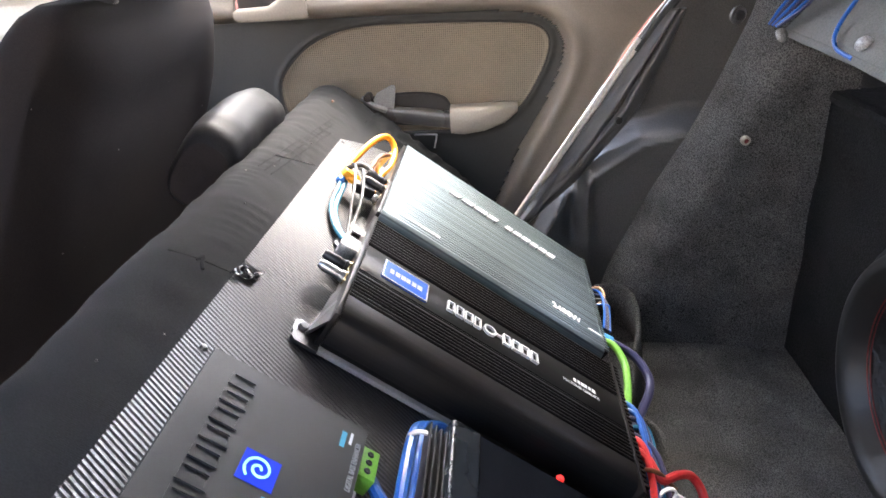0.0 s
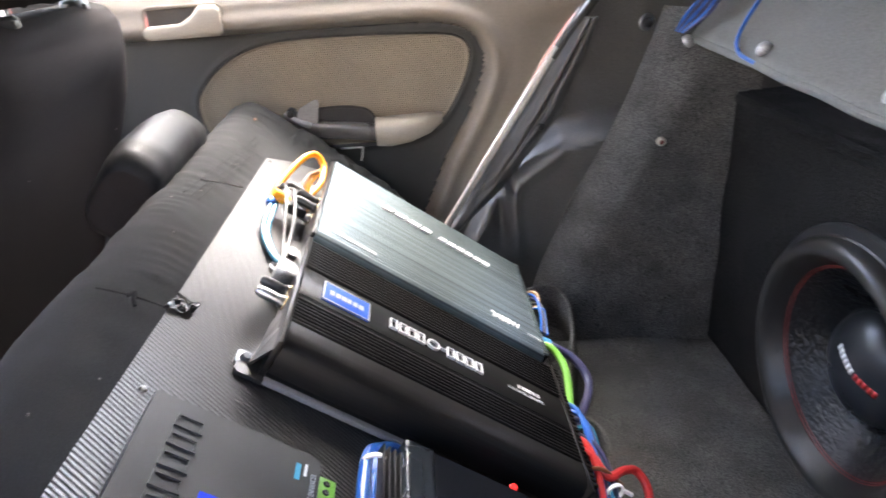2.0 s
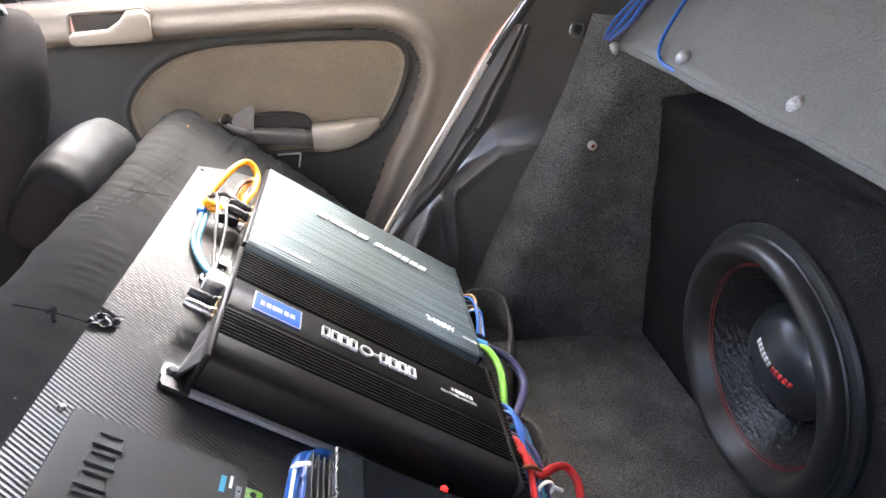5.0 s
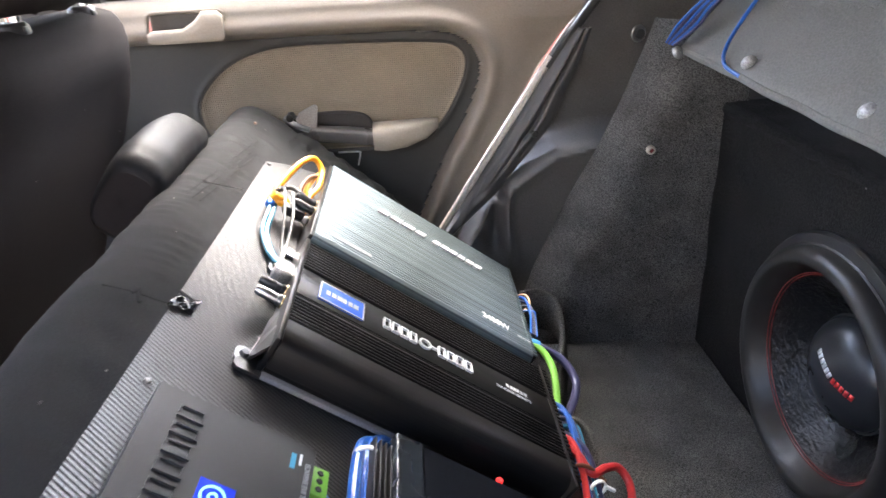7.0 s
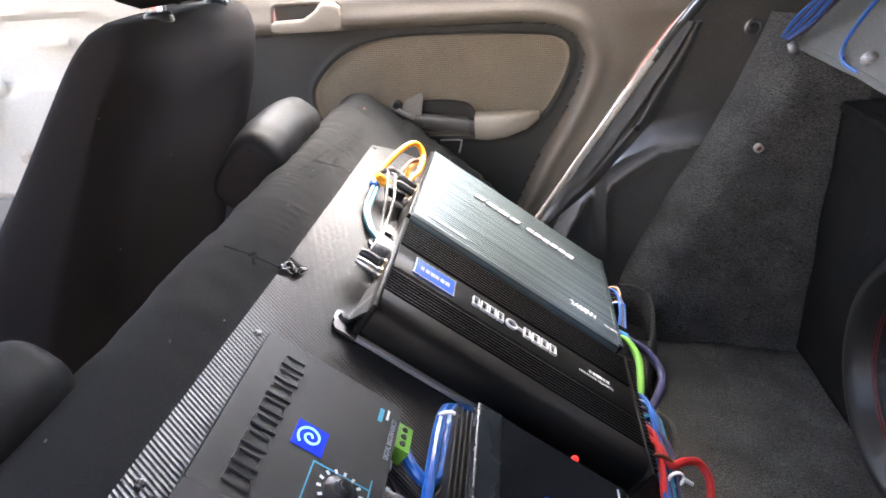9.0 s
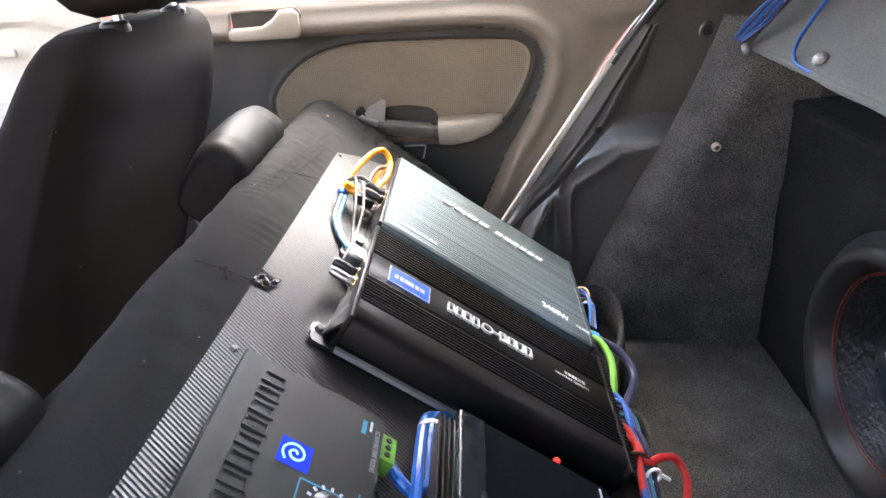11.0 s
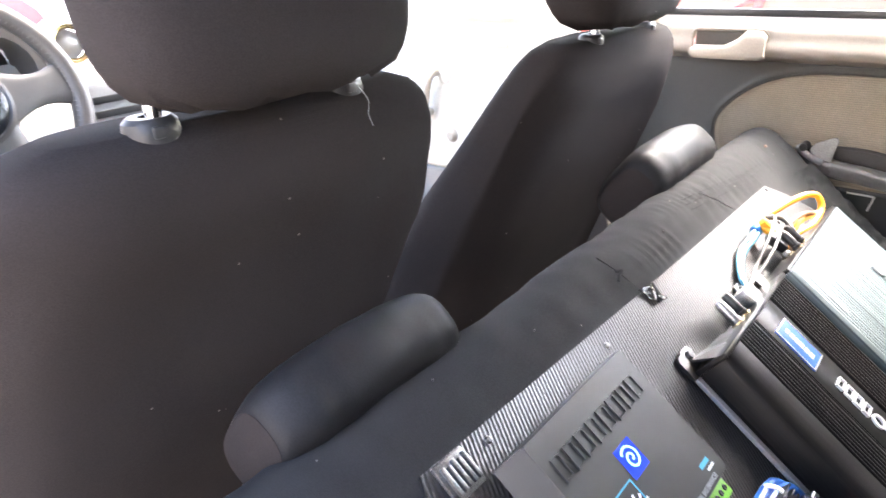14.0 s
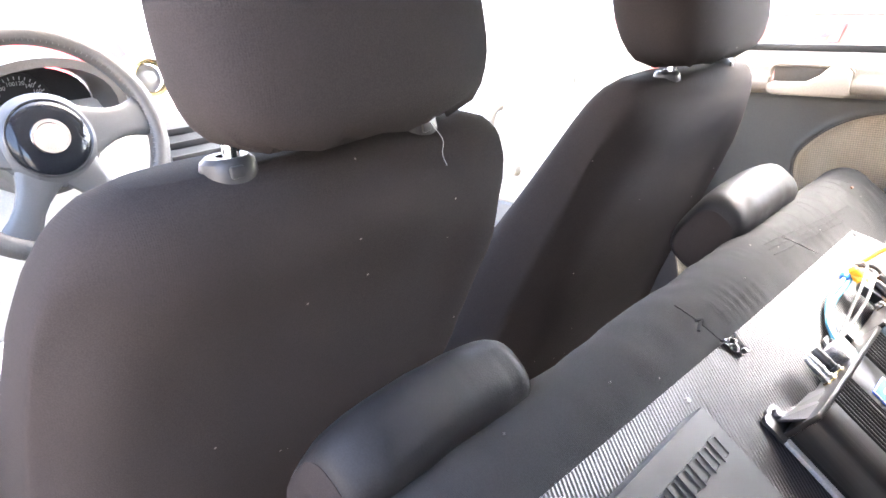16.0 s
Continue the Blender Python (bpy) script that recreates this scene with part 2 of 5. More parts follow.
BLUE_PRINT = material("blue_print", (0.03, 0.32, 0.50), 0.45, vary=0.06)
DOOR_PLASTIC = material("taupe_grained_plastic", (0.285, 0.245, 0.205), 0.32, grain=620, bump=0.7, vary=0.10, spot=4, dist=0.0012)
DOOR_FIELD = material("dark_grey_door_field", (0.062, 0.062, 0.058), 0.55, grain=700, bump=0.15, vary=0.08, spot=5, spec=0.3)
DOOR_DARK = material("dark_grained_plastic", (0.050, 0.046, 0.043), 0.46, grain=420, bump=0.40, vary=0.10, spot=5, dist=0.0008)
DOOR_FABRIC = woven(material("beige_door_fabric", (0.47, 0.39, 0.29), 0.9, grain=900, bump=0.2, vary=0.10, spot=7, second=(0.38, 0.325, 0.25)), 0.0040, 0.8, dark=0.36)
BEIGE = material("beige_smooth_plastic", (0.44, 0.39, 0.32), 0.38, grain=300, bump=0.05, vary=0.05)
CREAM = material("cream_door_card", (0.62, 0.58, 0.50), 0.55, grain=300, bump=0.1, vary=0.06)
TRIM_BLACK = material("black_trim_vinyl", (0.085, 0.083, 0.080), 0.34, grain=500, bump=0.15, vary=0.2, spot=10)
RUBBER = material("black_rubber", (0.018, 0.018, 0.018), 0.42, grain=300, bump=0.05, vary=0.2)
SEAL = material("pale_door_seal", (0.60, 0.57, 0.52), 0.30, grain=200, bump=0.05, vary=0.1)
CARPET = material("grey_black_carpet", (0.108, 0.106, 0.102), 0.97, grain=520, bump=1.0, vary=0.60, spot=14, spec=0.1, dist=0.004)
CARPET_DARK = material("black_box_carpet", (0.015, 0.0145, 0.0145), 0.97, grain=420, bump=0.9, vary=0.55, spot=10, spec=0.12, dist=0.003)
linty(CARPET, 30.0, 0.045)
linty(CARPET_DARK, 24.0, 0.05)
SHELF_FELT = material("grey_shelf_felt", (0.165, 0.168, 0.160), 0.95, grain=350, bump=0.5, vary=0.10, spot=16, spec=0.15, dist=0.003)
CONE = material("black_cone_paper", (0.012, 0.012, 0.013), 0.30, grain=90, bump=0.9, vary=0.2, dist=0.005, stretch=(1, 1, 2.2))
SURROUND = material("satin_black_rubber", (0.022, 0.021, 0.020), 0.40, grain=900, bump=0.04, vary=0.12, spec=0.45)
CAP = material("satin_dust_cap", (0.022, 0.024, 0.027), 0.30, grain=600, bump=0.05, vary=0.1)
RED = material("red_plastic", (0.55, 0.03, 0.03), 0.35, bump=0.0, vary=0.08)
DARK_RED = material("dark_red_stitching", (0.17, 0.02, 0.018), 0.6, bump=0.0)
ORANGE = material("orange_cable", (0.85, 0.34, 0.02), 0.35, bump=0.0, vary=0.08)
BLUE_CABLE = material("blue_cable", (0.006, 0.095, 0.38), 0.32, bump=0.0, vary=0.1)
TEAL_CABLE = material("teal_clear_cable", (0.04, 0.19, 0.28), 0.25, bump=0.0, vary=0.15)
GREEN = material("green_plastic", (0.14, 0.38, 0.045), 0.38, bump=0.0, vary=0.08)
NAVY = material("dark_blue_violet_cable", (0.035, 0.035, 0.085), 0.35, bump=0.0, vary=0.1)
GREY_CABLE = material("grey_cable", (0.055, 0.052, 0.05), 0.4, bump=0.0, vary=0.15)
BROWN = material("brown_cable", (0.16, 0.06, 0.025), 0.4, bump=0.0, vary=0.1)
BLACK_PLASTIC = material("black_plastic", (0.018, 0.018, 0.019), 0.35, bump=0.05, vary=0.15)
GREY_PLASTIC = material("grey_plastic", (0.16, 0.165, 0.17), 0.38, grain=500, bump=0.1, vary=0.08)
WHITE_PLASTIC = material("white_plastic", (0.75, 0.74, 0.70), 0.4, bump=0.0, vary=0.05)
BADGE_BLUE = material("blue_badge", (0.025, 0.10, 0.48), 0.5, bump=0.0, vary=0.06, spec=0.15)
PANEL_GREY = material("light_grey_dashboard", (0.52, 0.51, 0.48), 0.5, grain=400, bump=0.2, vary=0.05)
HEADLINER = material("pale_headliner", (0.60, 0.58, 0.54), 0.95, grain=600, bump=0.2, vary=0.05)
BODY_PAINT = material("red_car_paint", (0.42, 0.02, 0.025), 0.25, grain=100, bump=0.0, vary=0.04, coat=0.6)
BLUE_LED = glow("blue_lamp", (0.005, 0.03, 0.50), 0.026)
WHITE_LED = glow("white_blue_lamp", (0.20, 0.55, 1.0), 0.085)
RED_LED = glow("red_lamp", (1.0, 0.04, 0.04), 0.05)


def glass(name, tint=(0.95, 0.98, 0.97)):
    m = bpy.data.materials.new(name)
    m.use_nodes = True
    b = m.node_tree.nodes["Principled BSDF"]
    b.inputs["Base Color"].default_value = (*tint, 1)
    b.inputs["Transmission Weight"].default_value = 1.0
    b.inputs["Roughness"].default_value = 0.0
    b.inputs["IOR"].default_value = 1.45
    return m


GLASS = glass("window_glass")
# Opaque and near black, for two added panes that keep light out.
NEAR_BLACK = material("near_black_gloss", (0.006, 0.006, 0.007), 0.08, bump=0.0, vary=0.05)


def twill(m, p=0.0046):
    """Carbon twill: slanted ribs in stepped rows, as relief and gloss."""
    nt = m.node_tree
    b = nt.nodes["Principled BSDF"]
    tc = nt.nodes.new("ShaderNodeTexCoord")
    sep = nt.nodes.new("ShaderNodeSeparateXYZ")
    nt.links.new(tc.outputs["Object"], sep.inputs[0])

    def op(kind, a, b2=None):
        n = nt.nodes.new("ShaderNodeMath")
        n.operation = kind
        for i, v in enumerate((a, b2)):
            if v is None:
                continue
            if isinstance(v, (int, float)):
                n.inputs[i].default_value = v
            else:
                nt.links.new(v, n.inputs[i])
        return n.outputs[0]

    x, y = op("DIVIDE", sep.outputs[0], p), op("DIVIDE", sep.outputs[1], p)
    run = op("ADD", y, op("MULTIPLY", x, 0.45))
    rib = op("ABSOLUTE", op("SUBTRACT", op("FRACT", run), 0.5))
    row = op("FLOOR", run)
    dash = op("FRACT", op("ADD", op("SUBTRACT", op("MULTIPLY", x, 0.30), op("MULTIPLY", y, 0.14)), op("MULTIPLY", row, 0.34)))
    hump = op("ABSOLUTE", op("SUBTRACT", dash, 0.5))
    high = op("SUBTRACT", op("MULTIPLY", rib, -2.0), op("MULTIPLY", op("MULTIPLY", hump, hump), 2.0))
    bp = nt.nodes.new("ShaderNodeBump")
    bp.inputs["Strength"].default_value, bp.inputs["Distance"].default_value = 0.50, 0.0009
    nt.links.new(high, bp.inputs["Height"])
    nt.links.new(bp.outputs[0], b.inputs["Normal"])
    rr = nt.nodes.new("ShaderNodeMapRange")
    rr.inputs[1].default_value, rr.inputs[2].default_value = 0.0, 0.5
    rr.inputs[3].default_value, rr.inputs[4].default_value = 0.27, 0.44
    nt.links.new(rib, rr.inputs[0])
    nt.links.new(rr.outputs[0], b.inputs["Roughness"])


twill(CARBON)

# ---- plan of the car: x to the rear, y to its right side, z up from the road ----
HALF = 0.735
SILL = 1.068
BOARD = pose(0.2201, 0.0, 0.8377, 0, 36.8, 0)


def seal_x(z):
    return 0.504 + 0.66 * (z - 0.573) + 0.25 * max(0.0, z - 0.90) ** 1.5


def body_y(z):
    return HALF if z < SILL else HALF - 0.30 * (z - SILL)


# road and far surroundings
single("ground", sheet(lambda u, v: (-300 + 600 * u, -300 + 600 * v, 0), 2, 2), material("pale_concrete_yard", (0.42, 0.40, 0.37), 0.9, grain=60, bump=0.3, vary=0.12, spot=0.6, dist=0.01), "pale sunlit concrete yard", "ground", "structure")
single("floor", box(-1.4, 1.75, -0.72, 0.72, 0.20, 0.24), CARPET_DARK, "dark carpeted floor pan of the cabin", "floor", "structure")
single("ceiling", box(-0.75, 1.55, -0.62, 0.62, 1.47, 1.51, 0.01), HEADLINER, "pale cloth headliner under the roof", "ceiling", "structure")


# ---- rear right door ----
FOUND = {}


def poly_dist(p, poly):
    """Signed distance to a closed outline, negative inside."""
    key = (id(poly), round(p[0], 5), round(p[1], 5))
    if key not in FOUND:
        FOUND[key] = outline_dist(p, poly)
    return FOUND[key]


def outline_dist(p, poly):
    best, inside = 1e9, False
    n = len(poly)
    for i in range(n):
        ax, ay = poly[i]
        bx, by = poly[(i + 1) % n]
        dx, dy = bx - ax, by - ay
        t = max(0, min(1, ((p[0] - ax) * dx + (p[1] - ay) * dy) / (dx * dx + dy * dy + 1e-12)))
        best = min(best, math.hypot(p[0] - ax - t * dx, p[1] - ay - t * dy))
        if (ay > p[1]) != (by > p[1]) and p[0] < (bx - ax) * (p[1] - ay) / (by - ay + 1e-12) + ax:
            inside = not inside
    return -best if inside else best


def ring_of(pts, n=6):
    pts = [Vector((a, b, 0)) for a, b in pts]
    k = len(pts)
    out = []
    for i in range(k):
        a, b, c, d = pts[i - 1], pts[i], pts[(i + 1) % k], pts[(i + 2) % k]
        for j in range(n):
            t = j / n
            q = 0.5 * ((2 * b) + (c - a) * t + (2 * a - 5 * b + 4 * c - d) * t * t + (3 * b - a - 3 * c + d) * t**3)
            out.append((q.x, q.y))
    return out


FABRIC = ring_of([(0.040, 0.855), (0.070, 0.905), (0.130, 0.946), (0.216, 0.966), (0.36, 0.966), (0.49, 0.960), (0.545, 0.950), (0.565, 0.920), (0.550, 0.865), (0.505, 0.795), (0.440, 0.762), (0.30, 0.758), (0.15, 0.762), (0.06, 0.79)])
FIELD = ring_of([(-0.6, 0.20), (-0.6, 0.60), (-0.6, 0.985), (-0.2, 0.984), (0.10, 0.984), (0.33, 0.984), (0.49, 0.981), (0.555, 0.966), (0.588, 0.930), (0.588, 0.880), (0.555, 0.80), (0.50, 0.70), (0.40, 0.45), (0.34, 0.20)])


def door_y(x, z):
    d = poly_dist((x, z), FIELD)
    out = 0.026 * sstep(-0.004, 0.014, d) + 0.012 * math.exp(-((d - 0.022) / 0.017) ** 2)
    out -= 0.030 * sstep(1.035, 1.068, z)
    out -= 0.016 * sstep(0.05, 0.16, d) * (1 - sstep(0.96, 1.0, z))
    f = poly_dist((x, z), FABRIC)
    out -= 0.005 * (1 - sstep(-0.006, 0.002, f)) - 0.003 * math.exp(-((f - 0.006) / 0.005) ** 2)
    return 0.738 - out


PULL_GREY = material("dark_grey_pull_plastic", (0.125, 0.117, 0.110), 0.28, grain=500, bump=0.1, vary=0.08)
rear_door = thing("rear_door", None, "taupe plastic rear door card with beige fabric inset", "car door")


def door_pt(u, v, lift=0.0):
    z = 0.34 + (SILL - 0.34) * v
    x = -0.16 + (seal_x(z) - 0.016 + 0.16) * u
    return (x, door_y(x, z) - lift, z)


pocket = lambda c: -0.012 < c.x < 0.122 and 0.992 < c.z < 1.040
in_field = lambda c: poly_dist((c.x, c.z), FIELD) < -0.001
thicken(part("panel", sheet(door_pt, 200, 180, keep=lambda c: not pocket(c) and not in_field(c)), DOOR_PLASTIC, rear_door), 0.004, 1.0)
thicken(part("field_panel", sheet(door_pt, 200, 180, keep=in_field), DOOR_FIELD, rear_door, "smooth dark grey recessed field"), 0.004, 1.0)
FC = (0.31, 0.862)


def inset_ring(k):
    return [(FC[0] + k * (x - FC[0]), door_y(FC[0] + k * (x - FC[0]), FC[1] + k * (z - FC[1])) - 0.0025, FC[1] + k * (z - FC[1])) for x, z in FABRIC]


part("fabric_inset", loft([inset_ring(0.02 + 0.98 * k / 22) for k in range(23)] + [[(x, y + 0.006, z) for x, y, z in inset_ring(1.0)]]), DOOR_FABRIC, rear_door, "beige woven fabric inset, slightly soiled")
part("piping", tube([(x, door_y(x, z) - 0.0005, z) for x, z in FABRIC + FABRIC[:1]], 0.0022, 6, raw=True), DOOR_DARK, rear_door, "thin dark seam round the inset")
# grab recess and pull
REC = ring_of([(0.215, 0.790), (0.205, 0.820), (0.225, 0.830), (0.27, 0.835), (0.32, 0.835), (0.360, 0.826), (0.374, 0.803), (0.372, 0.785), (0.30, 0.775)], 4)
part("pull_recess", extrude(REC, 0.7325, 0.745, "y"), DOOR_DARK, rear_door, "dark recess behind the pull")
part("recess_lip", tube([(x, 0.7320, z) for x, z in REC + REC[:1]], 0.0032, 8, raw=True), DOOR_DARK, rear_door)
part("pull_bar", loft([[(x, 0.708 + a, 0.806 - 0.15 * (x - 0.25) + b) for a, b in superring(0, 0, 0.017, 0.015, 4.5, 28)] for x in (0.225, 0.228, 0.26, 0.31, 0.36, 0.377)]), PULL_GREY, rear_door, "grey plastic pull bar")
part("armrest", loft([[(x, y0 + a, zc + b) for a, b in superring(0, 0, hy, hz, 3.0, 24)] for x, y0, zc, hy, hz in ((0.375, 0.712, 0.788, 0.030, 0.026), (0.40, 0.710, 0.787, 0.033, 0.027), (0.44, 0.714, 0.789, 0.030, 0.025), (0.48, 0.722, 0.795, 0.022, 0.019), (0.505, 0.732, 0.802, 0.010, 0.009))]), BEIGE, rear_door, "beige plastic armrest end")
# inner handle
bm = box(-0.018, 0.128, 0.730, 0.752, 0.983, 1.046, 0.006)
part("handle_cup", bm, DOOR_DARK, rear_door, "dark cup behind the handle")
rim = rounded_rect(0.055, 1.016, 0.140, 0.052, 0.014, 5)
part("cup_rim", tube([(a, 0.709, b) for a, b in rim + rim[:1]], 0.003, 8, raw=True), DOOR_PLASTIC, rear_door)
part("handle", loft([[(x, 0.704 + a, zc + b) for a, b in superring(0, 0, 0.011, hz, 3.0, 20)] for x, zc, hz in ((-0.014, 0.999, 0.008), (-0.006, 0.999, 0.012), (0.05, 1.000, 0.013), (0.072, 1.006, 0.019), (0.088, 1.014, 0.027), (0.115, 1.014, 0.027), (0.124, 1.012, 0.020))]), BEIGE, rear_door, "beige plastic inner door handle")
part("keeper", tube([(0.300, 0.722, 0.756), (0.340, 0.716, 0.757), (0.344, 0.716, 0.752), (0.338, 0.720, 0.728)], 0.0018, 8), WHITE_PLASTIC, rear_door, "thin pale wire catch")


# ---- window frames, pillars and glass of the right side ----
def strip(name, pts, w, d, mat, label, category="trim"):
    """A frame bar along a line on the body side."""
    return single(name, loft([[(x + a, y + b, z + c) for a, b, c in ((-w, -d, 0), (w, -d, 0), (w, d, 0), (-w, d, 0))] for x, y, z in pts]), mat, label, category, "structure")


strip("pillar_middle", [(-0.21, 0.735, 0.24), (-0.205, 0.735, 0.70), (-0.185, 0.735, SILL), (-0.15, body_y(1.30), 1.30), (-0.13, body_y(1.48), 1.48)], 0.05, 0.028, DOOR_DARK, "dark plastic pillar between the doors", "pillar")
strip("frame_rear", [(-0.095, 0.715, SILL - 0.004), (-0.07, body_y(1.30) - 0.01, 1.30), (-0.055, body_y(1.47), 1.47)], 0.012, 0.014, RUBBER, "black rubber window frame beside the pillar")
single("window_rear_right", loft([[(x, body_y(z) + dy, z) for x, z in ((-0.09, SILL - 0.01), (0.772, SILL - 0.01), (0.615, 1.46), (-0.06, 1.46))] for dy in (0.0, 0.004)]), GLASS, "clear side window of the rear door", "window", "structure", smooth=False).visible_shadow = False
single("roof_rail_right", loft([[(x, 0.60 + a, 1.475 + b) for a, b in superring(0, 0, 0.035, 0.03, 3, 12)] for x in (-0.8, 1.5)]), DOOR_DARK, "dark roof rail above the windows", "trim", "structure")
single("waist_rubber", box(-0.13, seal_x(SILL) - 0.01, 0.724, 0.736, SILL - 0.004, SILL + 0.010, 0.003), RUBBER, "black rubber strip at the window's foot", "trim", "structure")

# quarter trim behind the door: folded vinyl, wheel arch and bolt
def along(z, table):
    for (za, xa), (zb, xb) in zip(table, table[1:]):
        if z <= zb:
            t = max(0.0, (z - za) / (zb - za))
            return xa + (xb - xa) * t
    return table[-1][1]


ARCH_Z = [(0.50, 0.46), (0.551, 0.567), (0.590, 0.640), (0.623, 0.683), (0.668, 0.725), (0.734, 0.770), (0.816, 0.786), (0.95, 0.79)]


def quarter(u, v):
    z = 0.30 + 0.80 * v
    x0, x1 = seal_x(z) - 0.004, 0.72 + 0.42 * (z - 0.48) + 0.10
    x = x0 + (x1 - x0) * u
    under = along(x, ARCH_Z) - z
    bulge = 0.062 * sstep(-0.006, 0.040, under) + 0.012 * math.exp(-((under - 0.040) / 0.022) ** 2) * sstep(0.60, 0.66, x)
    crease = 0.020 * math.exp(-(((x - 0.637 - 0.10 * max(0, 0.60 - z)) / 0.010) ** 2)) * sstep(0.46, 0.60, z) * sstep(0.0, 0.02, under)
    dip = 0.026 * math.exp(-(((x - 0.612) / 0.014) ** 2)) * sstep(0.50, 0.60, z)
    y = 0.748 - 0.016 * u - bulge * sstep(0, 0.12, u) - crease + dip + wob((x, z, 0), 16, 0.0035, 3.0)
    return (x, y, z)


thicken(single("quarter_trim", sheet(quarter, 90, 120), TRIM_BLACK, "black vinyl quarter trim with a wheel arch bulge", "trim", "structure"), 0.004, 1.0)
seal_pts = [(seal_x(z) - 0.004, 0.727 - 0.010 * sstep(0.5, 0.8, z), z) for z in (0.40, 0.48, 0.56, 0.64, 0.72, 0.80, 0.87, 0.92)]
single("door_seal", tube(seal_pts, lambda t: 0.0105 - 0.003 * t, 10), SEAL, "pale shiny strip along the door edge", "door seal", "structure")
upper = [(seal_x(z) + 0.002, 0.716, z) for z in (0.90, 0.95, 0.99, 1.03, 1.07)] + [(0.78, 0.69, 1.20), (0.70, 0.65, 1.36)]
single("upper_seal", tube(upper, 0.009, 10), RUBBER, "black rubber weatherstrip along the door opening", "door seal", "structure")
FLAP = [(0.55, 0.505), (0.573, 0.529), (0.652, 0.614), (0.73, 0.677), (0.793, 0.727), (0.876, 0.764), (0.936, 0.789), (0.985, 0.806)]


def flap_pt(u, v):
    z = 0.552 + 0.42 * v
    a, b = seal_x(z) + 0.004, along(z, FLAP)
    x = a + (b - a) * u
    y = 0.726 - 0.030 * math.sin(math.pi * min(1, 0.15 + 0.75 * u)) - 0.010 * u + 0.012 * math.exp(-((u - 0.52) / 0.10) ** 2) * sstep(0.2, 0.6, v) + wob((u * 2, v * 6, 0), 1.6, 0.007, 8)
    return (x, y, z)


SOFT_VINYL = material("soft_grey_vinyl", (0.075, 0.072, 0.069), 0.38, grain=500, bump=0.12, vary=0.15, spot=10)
flap = thing("vinyl_flap", None, "creased dark grey vinyl flap hanging behind the door", "flap")
thicken(part("sheet", sheet(flap_pt, 36, 70), SOFT_VINYL, flap), 0.002, 1.0)
part("hem", tube([flap_pt(1.0, k / 50) for k in range(51)], 0.0028, 8, raw=True), SOFT_VINYL, flap, "rolled hem along the flap")
single("trim_button", lathe([(0, 0.004), (0.006, 0.0035), (0.008, 0.0), (0.008, -0.01)], 20, m=Matrix.Translation((0.694, 0.694, 0.776)) @ pose(0, 0, 0, 90)), BLACK_PLASTIC, "small black trim button", "button")

bolt = thing("seat_belt_bolt", Matrix.Translation((0.886, 0.690, 0.958)) @ pose(0, 0, 0, 90, 0, 14), "dull steel anchor bolt with washer", "bolt")
part("washer", lathe([(0.005, 0.0), (0.014, 0.0), (0.016, 0.003), (0.014, 0.006), (0.005, 0.006)], 28), STEEL, bolt)
part("bolt_head", lathe([(0, 0.014), (0.006, 0.013), (0.009, 0.011), (0.009, 0.0)], 12), BLACK_PLASTIC, bolt)

# ---- boot: carpeted side, floor, box with the woofer, shelf ----
def side_carpet(u, v):
    z = 0.34 + 0.65 * v
    xf = 0.690 + 0.41 * (z - 0.48) + 0.012 * math.sin(9 * z)
    roll = 0.085 + 0.05 * sstep(0.70, 0.95, z)
    if u < 0.35:
        a = u / 0.35
        x, y = xf + roll * (1 - math.cos(a * math.pi / 2)), 0.655 - 0.085 * math.sin(a * math.pi / 2)
    else:
        a = (u - 0.35) / 0.65
        x, y = xf + roll + (1.05 - xf - roll) * a, 0.570 - 0.012 * a
    return (x, y + wob((x, z, 0), 9, 0.010, 1.0) + wob((x, z, 0), 3, 0.010, 5.0), z)


thicken(single("side_carpet", sheet(side_carpet, 70, 80), CARPET, "dark grey carpeted side panel of the boot", "side panel", "structure"), 0.012, 1.0)
single("boot_floor", sheet(lambda u, v: (0.30 + 0.95 * u, -0.70 + 1.32 * v, 0.362 - 0.016 * sstep(0.55, 0.75, u) + wob((u, v, 0), 6, 0.004, 2.0)), 50, 60), CARPET, "speckled grey carpet on the boot floor", "floor", "structure")
hole = thing("fastener", Matrix.Translation((0.884, 0.562, 0.770)) @ pose(0, 0, 0, 90, 0, 0), "pale plastic fastener hole in the carpet", "fastener")
part("ring", lathe([(0.004, 0.004), (0.0065, 0.004), (0.008, 0.001), (0.008, -0.006)], 24), BEIGE, hole)
part("socket", lathe([(0, 0.001), (0.0042, 0.002), (0.0042, -0.004)], 16), DARK_RED, hole)

woofer_box = thing("woofer_box", None, "black carpeted woofer box in the boot", "speaker box")
CY, CZ, FACE = 0.148, 0.560, 1.010


def baffle_pt(u, v):
    y, z = -0.70 + 1.262 * u, 0.355 + 0.495 * v
    return (FACE + 0.002 * wob((y, z, 0), 12, 1.0), y, z)


